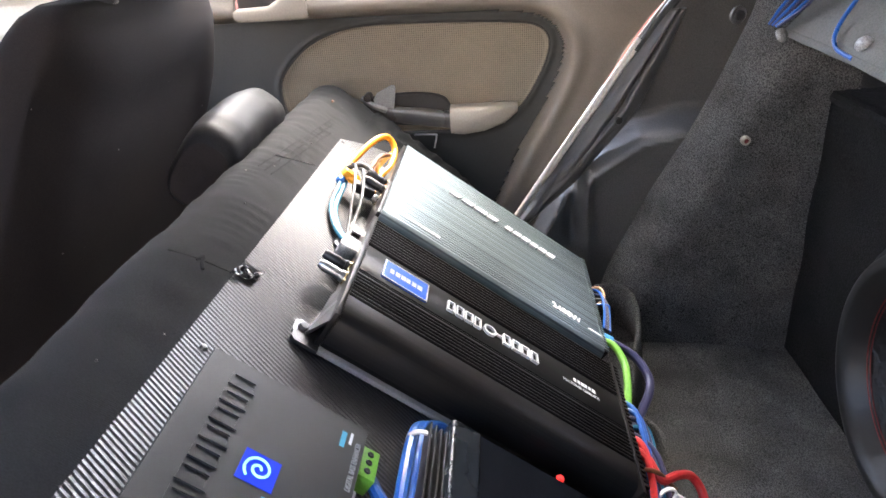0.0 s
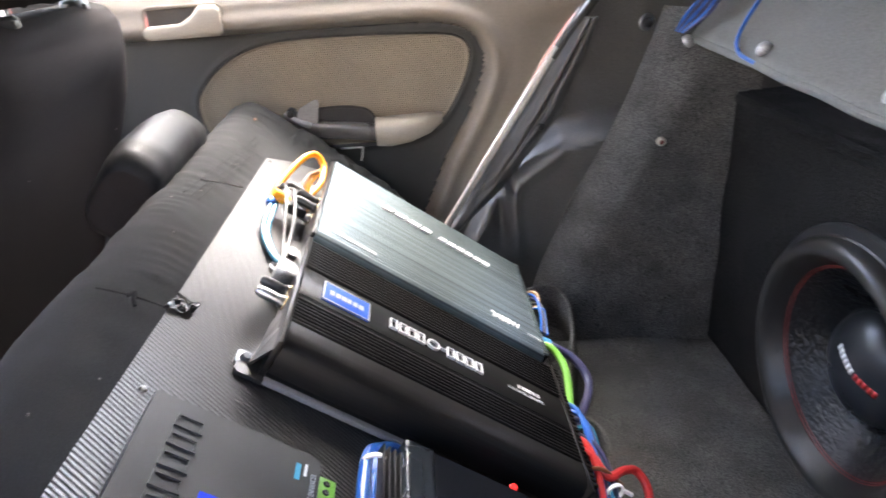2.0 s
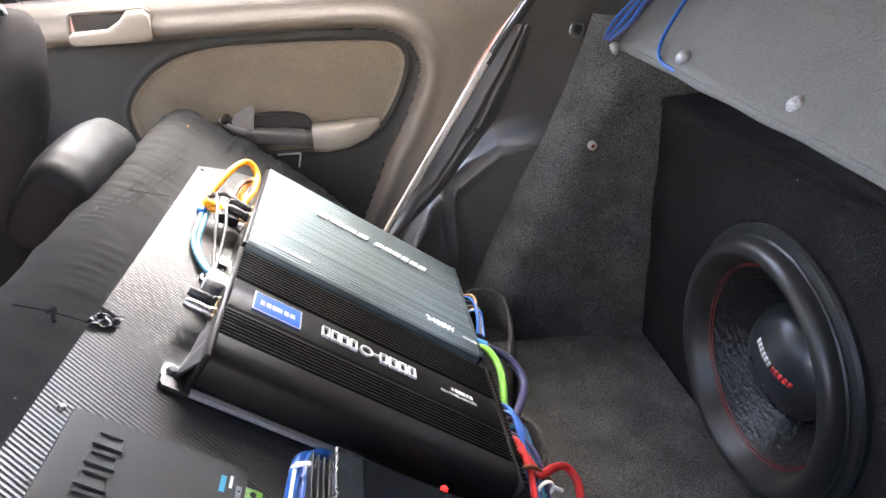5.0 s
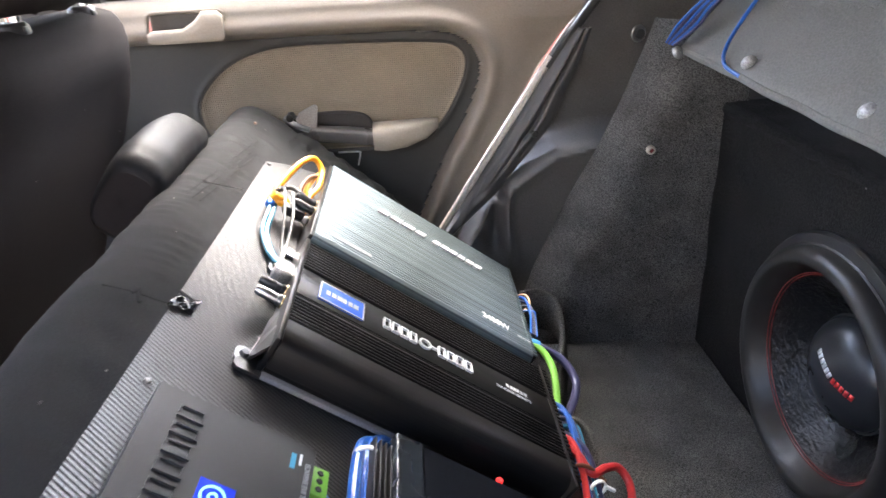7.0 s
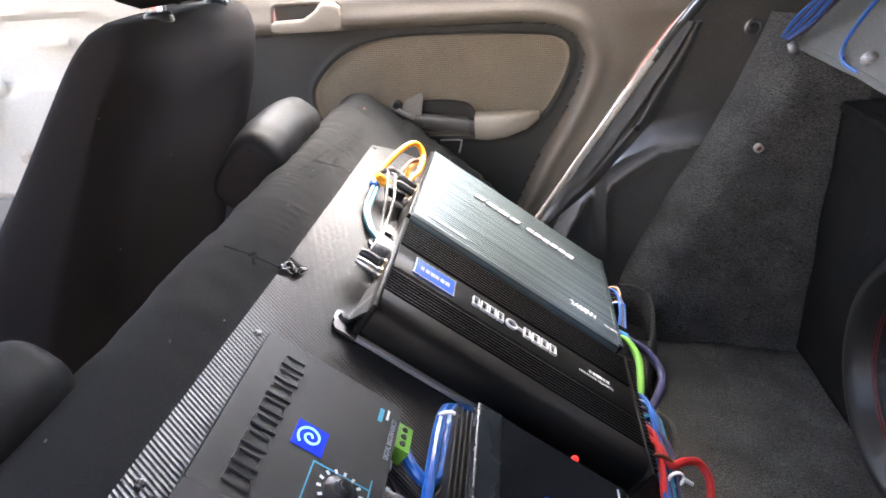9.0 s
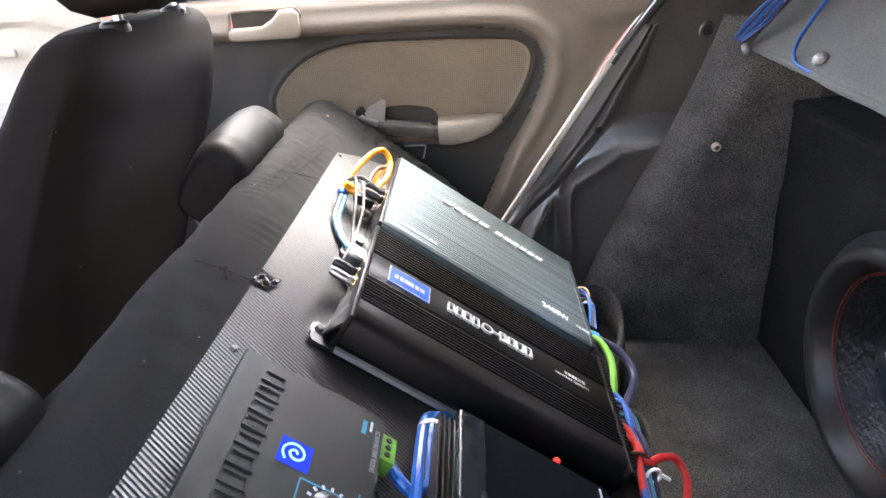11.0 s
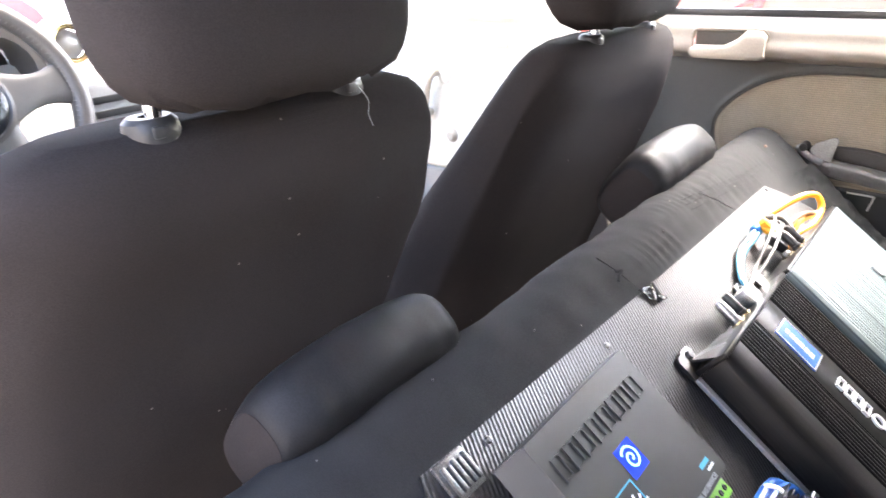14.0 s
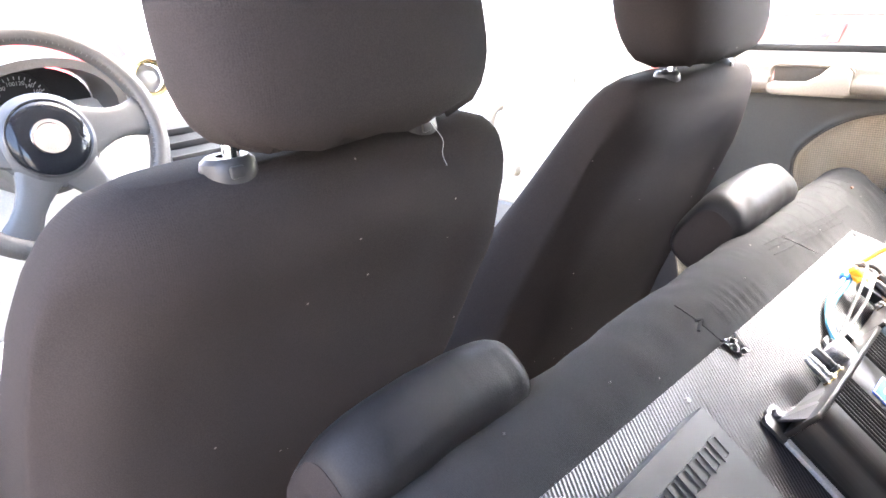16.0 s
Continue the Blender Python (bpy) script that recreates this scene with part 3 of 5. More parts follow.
thicken(part("front_board", sheet(baffle_pt, 90, 40, keep=lambda c: math.hypot(c.y - CY, c.z - CZ) > 0.180), CARPET_DARK, woofer_box), 0.018, 1.0)
part("top_board", sheet(lambda u, v: (FACE - 0.003 + 0.45 * v, -0.70 + 1.262 * u, 0.852 + wob((u * 9, v * 3, 0), 3, 0.006, 4) - 0.010 * (1 - sstep(0, 0.04, v))), 60, 20), CARPET_DARK, woofer_box)
part("carpet_edge", tube([(FACE - 0.004 + wob((y, 0, 0), 30, 0.004), y, 0.846 + wob((y, 3, 0), 14, 0.008)) for y in [-0.68 + 0.02 * k for k in range(62)]], lambda t: 0.010 + wob((t * 40, 0, 0), 1, 0.004), 8, raw=True), CARPET_DARK, woofer_box, "frayed carpet edge")
part("back_board", box(1.42, 1.44, -0.70, 0.562, 0.36, 0.85), CARPET_DARK, woofer_box)
part("end_board", box(1.03, 1.42, 0.545, 0.562, 0.36, 0.84), CARPET_DARK, woofer_box)

woofer = thing("subwoofer", Matrix.Translation((FACE, CY, CZ)) @ pose(0, 0, 0, 0, -90, 0) @ pose(0, 0, 0, 0, 0, 90), "large black subwoofer with a red stitched surround", "speaker")
part("basket_ring", lathe([(0.165, 0.002), (0.204, 0.000), (0.205, 0.007), (0.202, 0.012), (0.192, 0.014), (0.170, 0.012)], 96), BLACK_PLASTIC, woofer, "black pressed steel rim")
part("gasket", lathe([(0.180, 0.012), (0.188, 0.0135), (0.190, 0.016), (0.188, 0.018), (0.180, 0.018)], 96), RUBBER, woofer)
part("surround", lathe([(0.188, 0.012)] + [(0.1705 + 0.0165 * math.cos(radians(a)), 0.013 + 0.027 * math.sin(radians(a)) ** 0.8) for a in range(0, 126, 9)] + [(0.156, 0.026), (0.1485, 0.011), (0.144, 0.003)], 96), SURROUND, woofer, "wide black rubber half-roll surround")
for r, h in ((0.1455, 0.0085), (0.1430, 0.005)):
    seam = lathe([(r + 0.0010 * math.cos(a), h + 0.0010 * math.sin(a)) for a in [k * math.pi / 3 for k in range(7)]], 96)
    part("stitching", seam, DARK_RED, woofer, "dark red stitched seam")
part("cone", lathe([(0.146, 0.006), (0.140, 0.001), (0.122, -0.018), (0.100, -0.040), (0.076, -0.060)], 96), CONE, woofer, "crumpled black cone")
part("cap_lip", lathe([(0.079, -0.046), (0.084, -0.042), (0.085, -0.038), (0.082, -0.036), (0.079, -0.038)], 72), CAP, woofer, "raised rim round the dust cap")
part("dust_cap", lathe([(0.082, -0.046)] + [(0.080 * math.cos(radians(a)), -0.038 + 0.046 * math.sin(radians(a))) for a in range(0, 91, 9)], 64), CAP, woofer, "satin black domed dust cap")


def cap_mark(name, a, b, n, mat, label):
    """A row of plain blocks from a to b across the dome."""
    a, b = Vector((*a, 0)), Vector((*b, 0))
    along_, own = (b - a) / n, bmesh.new()
    side = Vector((-along_.y, along_.x, 0)).normalized() * 0.0048
    for k in range(n):
        ring = []
        for t, s in ((0.10, -1), (0.86, -1), (0.86, 1), (0.10, 1)):
            p = a + along_ * (k + t) + side * s
            p.z = -0.038 + 0.046 * math.sqrt(max(0, 1 - (p.length / 0.080) ** 2)) + 0.0010
            ring.append(own.verts.new(p))
        own.faces.new(ring)
    return thicken(part(name, own, mat, woofer, label), 0.0008, 0.0)


cap_mark("white_mark", (0.022, -0.030), (-0.018, -0.010), 6, WHITE_PRINT, "white maker's mark drawn as plain blocks")
cap_mark("red_mark", (-0.020, -0.009), (-0.056, 0.000), 5, RED, "red maker's mark drawn as plain blocks")

def shelf_pt(u, v):
    y = -0.72 + 1.30 * u
    t = 0.42 * v
    return (0.925 + t * math.cos(radians(47)) + wob((y, t, 0), 6, 0.004), y, 0.928 + t * math.sin(radians(47)) + 0.02 * sstep(0.3, 1.0, u) + wob((y, t, 0), 12, 0.003, 3))


shelf = thing("parcel_shelf", None, "grey felted parcel shelf board held by domed rivets", "shelf")
thicken(part("panel", sheet(shelf_pt, 60, 24), SHELF_FELT, shelf), 0.014, 1.0)
part("edge_binding", tube([Vector(shelf_pt(k / 60, 0.0)) + Vector((0.005, 0, -0.005)) for k in range(61)], 0.0075, 10, raw=True), SHELF_FELT, shelf, "rounded felt edge")
RIVET = material("pale_rivet_metal", (0.42, 0.42, 0.42), 0.5, 0.5, bump=0.05)
rivet_bm = lambda: lathe([(0, 0.007), (0.005, 0.0062), (0.009, 0.0035), (0.011, 0.0), (0.011, -0.004)], 24)
for k, (p, turn) in enumerate((((0.918, 0.566, 0.941), pose(0, 0, 0, 60, 0, 40)), ((0.934, 0.350, 0.962), pose(0, 0, 0, 0, -43, 0)), ((0.944, 0.094, 0.954), pose(0, 0, 0, 0, -43, 0)))):
    single("rivet", rivet_bm(), RIVET, "domed dull metal rivet", "rivet", "", Matrix.Translation(p) @ turn, "rivets of the shelf and carpet")

# ---- rear seat back folded forward, with the board of amplifiers on it ----
rear_seat = thing("rear_seat_back", BOARD, "folded rear seat back in creased black cloth", "seat back")


def seat_end(x):
    return 0.700 - 0.30 * max(0.0, x + 0.02) - 0.55 * max(0.0, x - 0.18)


SEAT_N = 320
GATHERS = (0.112, 0.094, 0.077, 0.058, 0.043, 0.030, 0.018)


def seat_ring(u):
    base = rounded_rect(0.200, -0.078, 0.596, 0.150, 0.052, 10)
    dense = []
    for i, (a, b) in enumerate(base):
        c, d = base[(i + 1) % len(base)]
        k = max(1, int(math.hypot(c - a, d - b) / 0.014))
        dense += [(a + (c - a) * j / k, b + (d - b) * j / k) for j in range(k)]
    out = []
    for x, z in dense:
        ye = seat_end(x)
        y = -0.735 + (ye + 0.735) * u
        near = min(u, 1 - u) * 1.43
        pinch = 1 - 0.45 * (1 - sstep(0, 0.05, near)) ** 2
        zz = -0.078 + (z + 0.078) * pinch
        top = sstep(-0.06, -0.01, z)
        strip_ = 1 - sstep(-0.03, 0.02, x)
        crease = 0.0034 * noise.noise(Vector((x * 22, y * 62 + 20 * x, 1))) * strip_ * top * sstep(0.1, 0.35, y)
        fold = sum(math.exp(-(((y - g - 0.25 * (x + 0.03)) / 0.0045) ** 2)) for g in GATHERS) * math.exp(-(((x + 0.032) / 0.018) ** 2))
        band = math.exp(-(((x + 0.075 - 0.120 * (y - 0.122)) / 0.009) ** 2)) * sstep(0.12, 0.16, y) * (1 - sstep(0.50, 0.56, y))
        zz += top * (0.0034 * fold + 0.0014 * band * math.sin(y * 430) - 0.0012 * band)
        zz += crease + wob((x, y, z), 5, 0.004, 2) + wob((x, y, z), 26, 0.0026, 6) * strip_
        xx = x + (wob((0, y, 0), 7, 0.003, 4) + wob((0, y, 0), 30, 0.002, 9)) * strip_
        if x > 0.02 and z > -0.02:
            zz = min(zz, -0.006)
        out.append((xx, y, zz))
    return out


part("cover", loft([seat_ring(k / SEAT_N) for k in range(SEAT_N + 1)]), CLOTH, rear_seat, "creased black cloth cover")
for k in range(3):
    part("seam", tube([(-0.062 + 0.009 * k + 0.11 * (y - 0.195), y, 0.0012 + wob((-0.05, y, 0), 5, 0.004, 2)) for y in [0.195 + 0.03 * j for j in range(11 - k)]], 0.0005, 6), CLOTH, rear_seat)
part("loose_yarn", tube([(-0.056, 0.248, 0.002), (-0.03, 0.268, 0.003), (-0.008, 0.287, 0.002)], 0.0007, 5), RUBBER, rear_seat, "loose black yarn")
part("thread", tube([(-0.069, -0.046, 0.002), (-0.055, -0.041, 0.003), (-0.041, -0.036, 0.003), (-0.012, -0.028, 0.002)], 0.0008, 5), CLOTH, rear_seat, "loose black thread")
part("thread", tube([(-0.044, -0.039, 0.003), (-0.040, -0.034, 0.006), (-0.038, -0.040, 0.004), (-0.034, -0.046, 0.002)], 0.0020, 6), CLOTH, rear_seat, "loose black thread knot")
for x, y in ((-0.05, -0.20), (-0.045, 0.10), (-0.07, -0.33), (-0.03, 0.35)):
    part("lint", box(x - 0.0007, x + 0.0007, y - 0.0007, y + 0.0007, 0.0, 0.0022, 0.0003), GREY_CABLE, rear_seat, "tiny pale fleck of lint")
part("lint", box(-0.049, -0.045, 0.554, 0.561, 0.001, 0.004, 0.001), BROWN, rear_seat, "small brown fleck of lint")


def torn_pt(u, v):
    edge = 0.672 - 0.020 * u - 0.070 * u ** 4 + 0.004 * abs(math.sin(u * 31)) + wob((u * 3, 0, 2), 3, 0.004, 5)
    x = 0.010 + 0.275 * u + 0.02 * v
    y = 0.53 + (edge - 0.53) * v
    z = -0.012 + 0.016 * v * (1 - 0.5 * u) - 0.05 * max(0, v - 0.8) + wob((u * 7, v * 2, 0), 2.2, 0.007, 4)
    return (x, y, z)


thicken(part("torn_cloth", sheet(torn_pt, 60, 20), CLOTH, rear_seat, "loose frayed cloth hanging at the seat's end"), 0.0012)

lock = thing("seat_latch", BOARD @ Matrix.Translation((0.02, 0.700, 0.0)), "black steel seat latch bracket at the seat's end", "latch")
plate = extrude([(-0.006, -0.030), (-0.030, 0.014), (-0.026, 0.030), (0.000, 0.060), (0.007, 0.062), (0.012, 0.056), (0.026, -0.002), (0.016, -0.030)], -0.002, 0.002, "y")
plate.transform(Matrix.Translation((0.014, -0.004, 0.0)) @ pose(0, 0, 0, 0, -14, 0) @ Matrix.Diagonal((0.8, 1, 0.8, 1)))
part("plate", plate, STEEL, lock, "bare bent steel plate")
part("rod", tube([(-0.03, -0.012, -0.004), (-0.005, -0.02, -0.002), (0.02, -0.012, 0.002)], 0.006, 10), STEEL, lock)
part("pin", lathe([(0, 0.012), (0.007, 0.011), (0.008, 0.0), (0.008, -0.012)], 16, m=Matrix.Translation((-0.022, -0.012, 0.004)) @ pose(0, 0, 0, 90)), BLACK_PLASTIC, lock)


def rear_headrest(y0, y1, x, z, k, label):
    half, yc = (y1 - y0) / 2, (y0 + y1) / 2
    t = thing("rear_headrest", BOARD @ Matrix.Translation((x, yc, z)), label, "headrest", "rear headrests")
    def ring(s, grow=0.0):
        e = max(0.0, 1 - abs(s) ** 7) ** 0.45
        hx, hz = k * (0.016 + 0.026 * e) + grow, k * (0.024 + 0.042 * e) + grow
        return [(a + 0.006 * s * s, half * s + wob((a, s, b), 9, 0.002), b - 0.008 * s * s + wob((a * 9, s * 3, b * 9), 2, 0.003, yc)) for a, b in superring(0, 0, hx, hz, 2.9, 32)]

    rings = [ring(math.sin(math.pi / 2 * (-1 + 2 * k / 36))) for k in range(37)]
    part("pad", loft(rings), VINYL, t)
    part("end_panel", loft([[(a * g, y - 0.0015, b * g) for a, y, b in ring(-0.9999)] for g in (0.05, 0.6, 1.0)] + [ring(-0.985, 0.0012), ring(-0.965, 0.0012), ring(-0.955, -0.001)]), CLOTH2, t, "worn brownish cloth end panel")
    for s in (-0.055, 0.055):
        part("post", tube([(0.0, s, -0.01), (0.05, s, -0.02), (0.10, s, -0.03)], 0.006, 10), STEEL, t)
    return t


rear_headrest(-0.462, -0.247, -0.119, -0.053, 0.90, "black leatherette rear headrest in front of the folded seat")
rear_headrest(0.214, 0.464, -0.128, -0.060, 1.0, "shiny black leatherette rear headrest with worn brown end")

# board
board = thing("amplifier_board", BOARD, "board wrapped in black carbon-pattern film", "board")
outline = [(0.0, 0.432), (-0.004, 0.2), (-0.009, -0.023), (-0.020, -0.395), (0.03, -0.42), (0.500, -0.42), (0.505, 0.10), (0.500, 0.40), (0.42, 0.475), (0.08, 0.500), (0.035, 0.470)]
bm = extrude(outline, -0.004, 0.0, "z")
part("panel", bm, CARBON, board, sharp=30)
part("torn_film", sheet(lambda u, v: (-0.013 + 0.024 * u + 0.004 * v, -0.032 + 0.020 * v + 0.008 * u, 0.0015 + 0.0035 * abs(math.sin(5.2 * u + 3.4 * v)) + wob((u * 4, v * 4, 0), 1.5, 0.0012)), 14, 12), GLOSS_BLACK, board, "torn, crumpled black film at the edge")
part("torn_film", extrude([(-0.009, 0.001), (0.012, -0.005), (0.0, -0.014)], 0.0005, 0.0025, "z"), CLOTH, board, "bare black triangle under the torn film", smooth=False)
for x, y in ((0.006, 0.424), (0.006, -0.135), (-0.006, -0.325)):
    part("screw", lathe([(0, 0.003), (0.0025, 0.0025), (0.0035, 0.0)], 14, m=Matrix.Translation((x, y, 0.0))), DARK_STEEL, board)
emblem = box(-0.018, 0.014, -0.386, -0.352, 0.0, 0.004, 0.0015)
for k in range(5):
    emblem = box(-0.014 + 0.002 * (k % 2), 0.010, -0.382 + 0.006 * k, -0.3785 + 0.006 * k, 0.003, 0.0075, 0.001, bm=emblem)
part("emblem", emblem, DARK_STEEL, board, "small carved metal emblem")


# ---- amplifiers ----
def mark_blocks(parent, mat, x0, x1, yc, h, n, z0, z1, gap=0.22, skew=0.0, m=None, stroke=0.2):
    """A maker's name drawn as a row of plain blocks, each a part: framed ones, or solid ones for a bold name."""
    w = (x1 - x0) / n
    for k in range(n):
        wk = w * (1 - gap) * (0.86 + 0.14 * ((k * 7) % 3) / 2)
        cx = x0 + w * (k + 0.5)
        t = min(wk, h) * stroke
        own = bmesh.new()
        if stroke > 0.3:
            bars_ = [(-wk / 2, wk / 2, -h / 2, h / 2)]
        else:
            bars_ = [(-wk / 2, -wk / 2 + t, -h / 2, h / 2), (wk / 2 - t, wk / 2, -h / 2, h / 2), (-wk / 2 + t, wk / 2 - t, h / 2 - t, h / 2), (-wk / 2 + t, wk / 2 - t, -h / 2, -h / 2 + t)]
        for a, b, c, d in bars_:
            extrude([(cx + px + skew * 2 * py / h, yc + py) for px, py in ((a, c), (b, c), (b, d), (a, d))], z0, z1, "z", own)
        if m is not None:
            own.transform(m)
        part("mark_block", own, mat, parent, smooth=False)


def bars(own, x0, x1, yc, h, n, z0, z1):
    for k in range(n):
        w = (x1 - x0) / n
        box(x0 + w * k, x0 + w * (k + 0.72 + 0.1 * (k % 3)), yc - h / 2, yc + h / 2, z0, z1, bm=own)
    return own


def jack(parent, x, y, z, mat, turn, label=""):
    m = Matrix.Translation((x, y, z)) @ turn
    part("plug", lathe([(0.004, -0.002), (0.0065, -0.002), (0.0068, 0.006), (0.0055, 0.0065), (0.0055, 0.012), (0.006, 0.0125), (0.0058, 0.026), (0.004, 0.031), (0, 0.031)], 20, m=m), mat, parent, label)
    part("socket", lathe([(0.0085, -0.004), (0.0085, 0.001), (0.0075, 0.002), (0.0045, 0.002)], 20, m=m), GOLD, parent)


OUT = pose(0, 0, 0, 0, -90, 0)

rock = thing("slate_amplifier", BOARD, "slate grey finned amplifier with raised silver lettering", "amplifier")
prof = [(0.166, 0.006), (0.160, 0.010), (0.158, 0.044), (0.162, 0.051)]
Y0, Y1, NR = 0.166, 0.425, 40
for k in range(NR):
    a = Y0 + (Y1 - Y0) * k / NR
    s = (Y1 - Y0) / NR
    prof += [(a + f * s, 0.0540 - 0.0007 * (2 * f / 0.86 - 1) ** 2) for f in (0.0, 0.10, 0.25, 0.43, 0.61, 0.76, 0.86)] + [(a + 0.88 * s, 0.0518), (a + 0.98 * s, 0.0518)]
prof += [(Y1, 0.0540), (0.430, 0.050), (0.432, 0.012), (0.428, 0.006)]
part("heatsink", extrude(prof, 0.092, 0.432, "x"), TEAL_ANOD, rock, sharp=30)
part("front_plate", box(0.087, 0.092, 0.163, 0.428, 0.004, 0.050, 0.001), BLACK_ANOD, rock)
part("rear_plate", box(0.432, 0.438, 0.163, 0.428, 0.004, 0.052, 0.001), BLACK_ANOD, rock)
tooth = bmesh.new()
for k in range(40):
    a = 0.164 + 0.0066 * k
    box(0.430, 0.4375, a, a + 0.0035, 0.044, 0.0545, bm=tooth)
part("edge_teeth", tooth, TEAL_ANOD, rock, smooth=False)
for y in (0.185, 0.405):
    part("foot", box(0.070, 0.092, y - 0.011, y + 0.011, 0.001, 0.005, 0.0015), STEEL, rock, "bare steel mounting foot")
mark_blocks(rock, SILVER, 0.174, 0.262, 0.3465, 0.012, 4, 0.0538, 0.0572, 0.16, 0.003, stroke=0.34)
mark_blocks(rock, SILVER, 0.272, 0.366, 0.3465, 0.012, 6, 0.0538, 0.0572, 0.16, 0.003, stroke=0.34)
lettering("power_rating", "2400W", 0.0195, 0.0003, WHITE_PRINT, rock, Matrix.Translation((0.372, 0.197, 0.0542)), "white power figure", 0.80, 0.0, bevel=0.0003)
lettering("power_words", "MAX POWER", 0.0068, 0.0003, WHITE_PRINT, rock, Matrix.Translation((0.421, 0.1925, 0.0542)) , "small white words", 0.62)
part("model_name", bars(bmesh.new(), 0.112, 0.172, 0.185, 0.009, 9, 0.0538, 0.0543), GREY_PRINT, rock, "faint grey model name as bars", smooth=False)
for y in (0.262, 0.285):
    for z in (0.018, 0.036):
        jack(rock, 0.088, y, z, BLACK_PLASTIC if z > 0.02 else STEEL, OUT)
part("terminal_block", box(0.437, 0.452, 0.20, 0.40, 0.008, 0.036, 0.002), BLACK_PLASTIC, rock)
for y in (0.22, 0.27, 0.32, 0.37):
    part("terminal", lathe([(0, 0.004), (0.005, 0.004), (0.006, 0.0)], 14, m=Matrix.Translation((0.452, y, 0.024)) @ pose(0, 0, 0, 0, 90, 0)), GOLD, rock)

# black finned amplifier
alab = thing("black_amplifier", BOARD, "black finned amplifier with a blue badge and silver lettering", "amplifier")
prof = [(-0.066, 0.003), (-0.068, 0.006), (-0.062, 0.0085), (-0.060, 0.034), (-0.056, 0.040), (-0.050, 0.0435), (-0.040, 0.0455), (-0.026, 0.0455), (-0.0245, 0.044)]
ya, n = -0.0245, 8
for k in range(n):
    a = ya + 0.0058 * k
    prof += [(a, 0.0350), (a + 0.0026, 0.0350), (a + 0.0026, 0.0440), (a + 0.0029, 0.0450), (a + 0.0036, 0.0455), (a + 0.0048, 0.0455), (a + 0.0055, 0.0450), (a + 0.0058, 0.0440)]
prof += [(0.0225, 0.0440), (0.0250, 0.0440), (0.026, 0.0450), (0.083, 0.0450), (0.084, 0.0440), (0.0865, 0.0440)]
for k in range(10):
    a = 0.0865 + 0.0064 * k
    prof += [(a, 0.0350), (a + 0.0030, 0.0350), (a + 0.0030, 0.0446), (a + 0.0033, 0.0457), (a + 0.0041, 0.0462), (a + 0.0053, 0.0462), (a + 0.0061, 0.0457), (a + 0.0064, 0.0446)]
prof += [(0.1525, 0.044), (0.155, 0.010), (0.1555, 0.003)]
part("heatsink", extrude(prof, 0.092, 0.442, "x"), BLACK_ANOD, alab, sharp=44)
part("fascia", box(0.0925, 0.4415, 0.0272, 0.0822, 0.0440, 0.0458, 0.0005), FASCIA, alab, "flat satin black fascia strip")
part("base_rail", box(0.092, 0.442, -0.0735, -0.066, 0.002, 0.0075, 0.0012), ALU_EDGE, alab, "bright aluminium edge along the base")
part("front_plate", box(0.086, 0.092, -0.066, 0.156, 0.003, 0.047, 0.0015), BLACK_ANOD, alab)
part("rear_plate", box(0.442, 0.447, -0.066, 0.156, 0.003, 0.047, 0.0015), BLACK_ANOD, alab)
tooth = bmesh.new()
for k in range(30):
    a = -0.055 + 0.007 * k
    box(0.4460, 0.4530, a, a + 0.0036, 0.034, 0.0470, bm=tooth)
part("edge_teeth", tooth, BLACK_ANOD, alab, smooth=False)
for y in (-0.052, 0.130):
    foot = extrude(rounded_rect(0.077, y, 0.030, 0.022, 0.006), 0.001, 0.005, "z")
    part("foot", foot, DARK_STEEL, alab, "steel mounting foot")
    part("screw", lathe([(0, 0.0095), (0.004, 0.009), (0.0055, 0.005)], 16, m=Matrix.Translation((0.071, y, 0.0))), BLACK_PLASTIC, alab)
FLANGE = material("satin_flange_metal", (0.095, 0.09, 0.088), 0.38, 0.9, grain=700, bump=0.04, vary=0.15)
part("end_flange", extrude([(0.092, -0.074), (0.068, -0.074), (0.064, -0.070), (0.064, -0.062), (0.074, -0.050), (0.082, 0.000), (0.084, 0.022), (0.092, 0.022)], 0.0015, 0.0055, "z"), FLANGE, alab, "satin metal flange at the amplifier's end", smooth=False)
part("end_lip", loft([[(0.074, -0.058, 0.005), (0.089, -0.062, 0.040), (0.091, -0.062, 0.040), (0.077, -0.058, 0.005)], [(0.080, -0.020, 0.005), (0.0895, -0.020, 0.043), (0.0915, -0.020, 0.043), (0.083, -0.020, 0.005)], [(0.083, 0.020, 0.005), (0.090, 0.020, 0.044), (0.092, 0.020, 0.044), (0.086, 0.020, 0.005)]]), FLANGE, alab, "slanting metal lip", smooth=False)
for y, mat in ((0.030, STEEL), (0.052, BLACK_PLASTIC)):
    jack(alab, 0.086, y, 0.026, mat, OUT)
part("connector_block", box(0.066, 0.087, 0.078, 0.104, 0.012, 0.034, 0.002), STEEL, alab)
badge = part("badge", box(0.116, 0.172, 0.037, 0.073, 0.0450, 0.0472, 0.0008), BADGE_BLUE, alab, "blue maker's badge")
fr = bmesh.new()
for b in ((0.116, 0.1175, 0.037, 0.073), (0.1705, 0.172, 0.037, 0.073), (0.116, 0.172, 0.037, 0.0382), (0.116, 0.172, 0.0718, 0.073)):
    box(*b, 0.0468, 0.0478, bm=fr)
part("badge_frame", fr, STEEL, badge, smooth=False)
part("badge_mark", bars(bmesh.new(), 0.124, 0.165, 0.055, 0.009, 6, 0.0470, 0.0476), GREY_PRINT, badge, "pale maker's mark as bars", smooth=False)
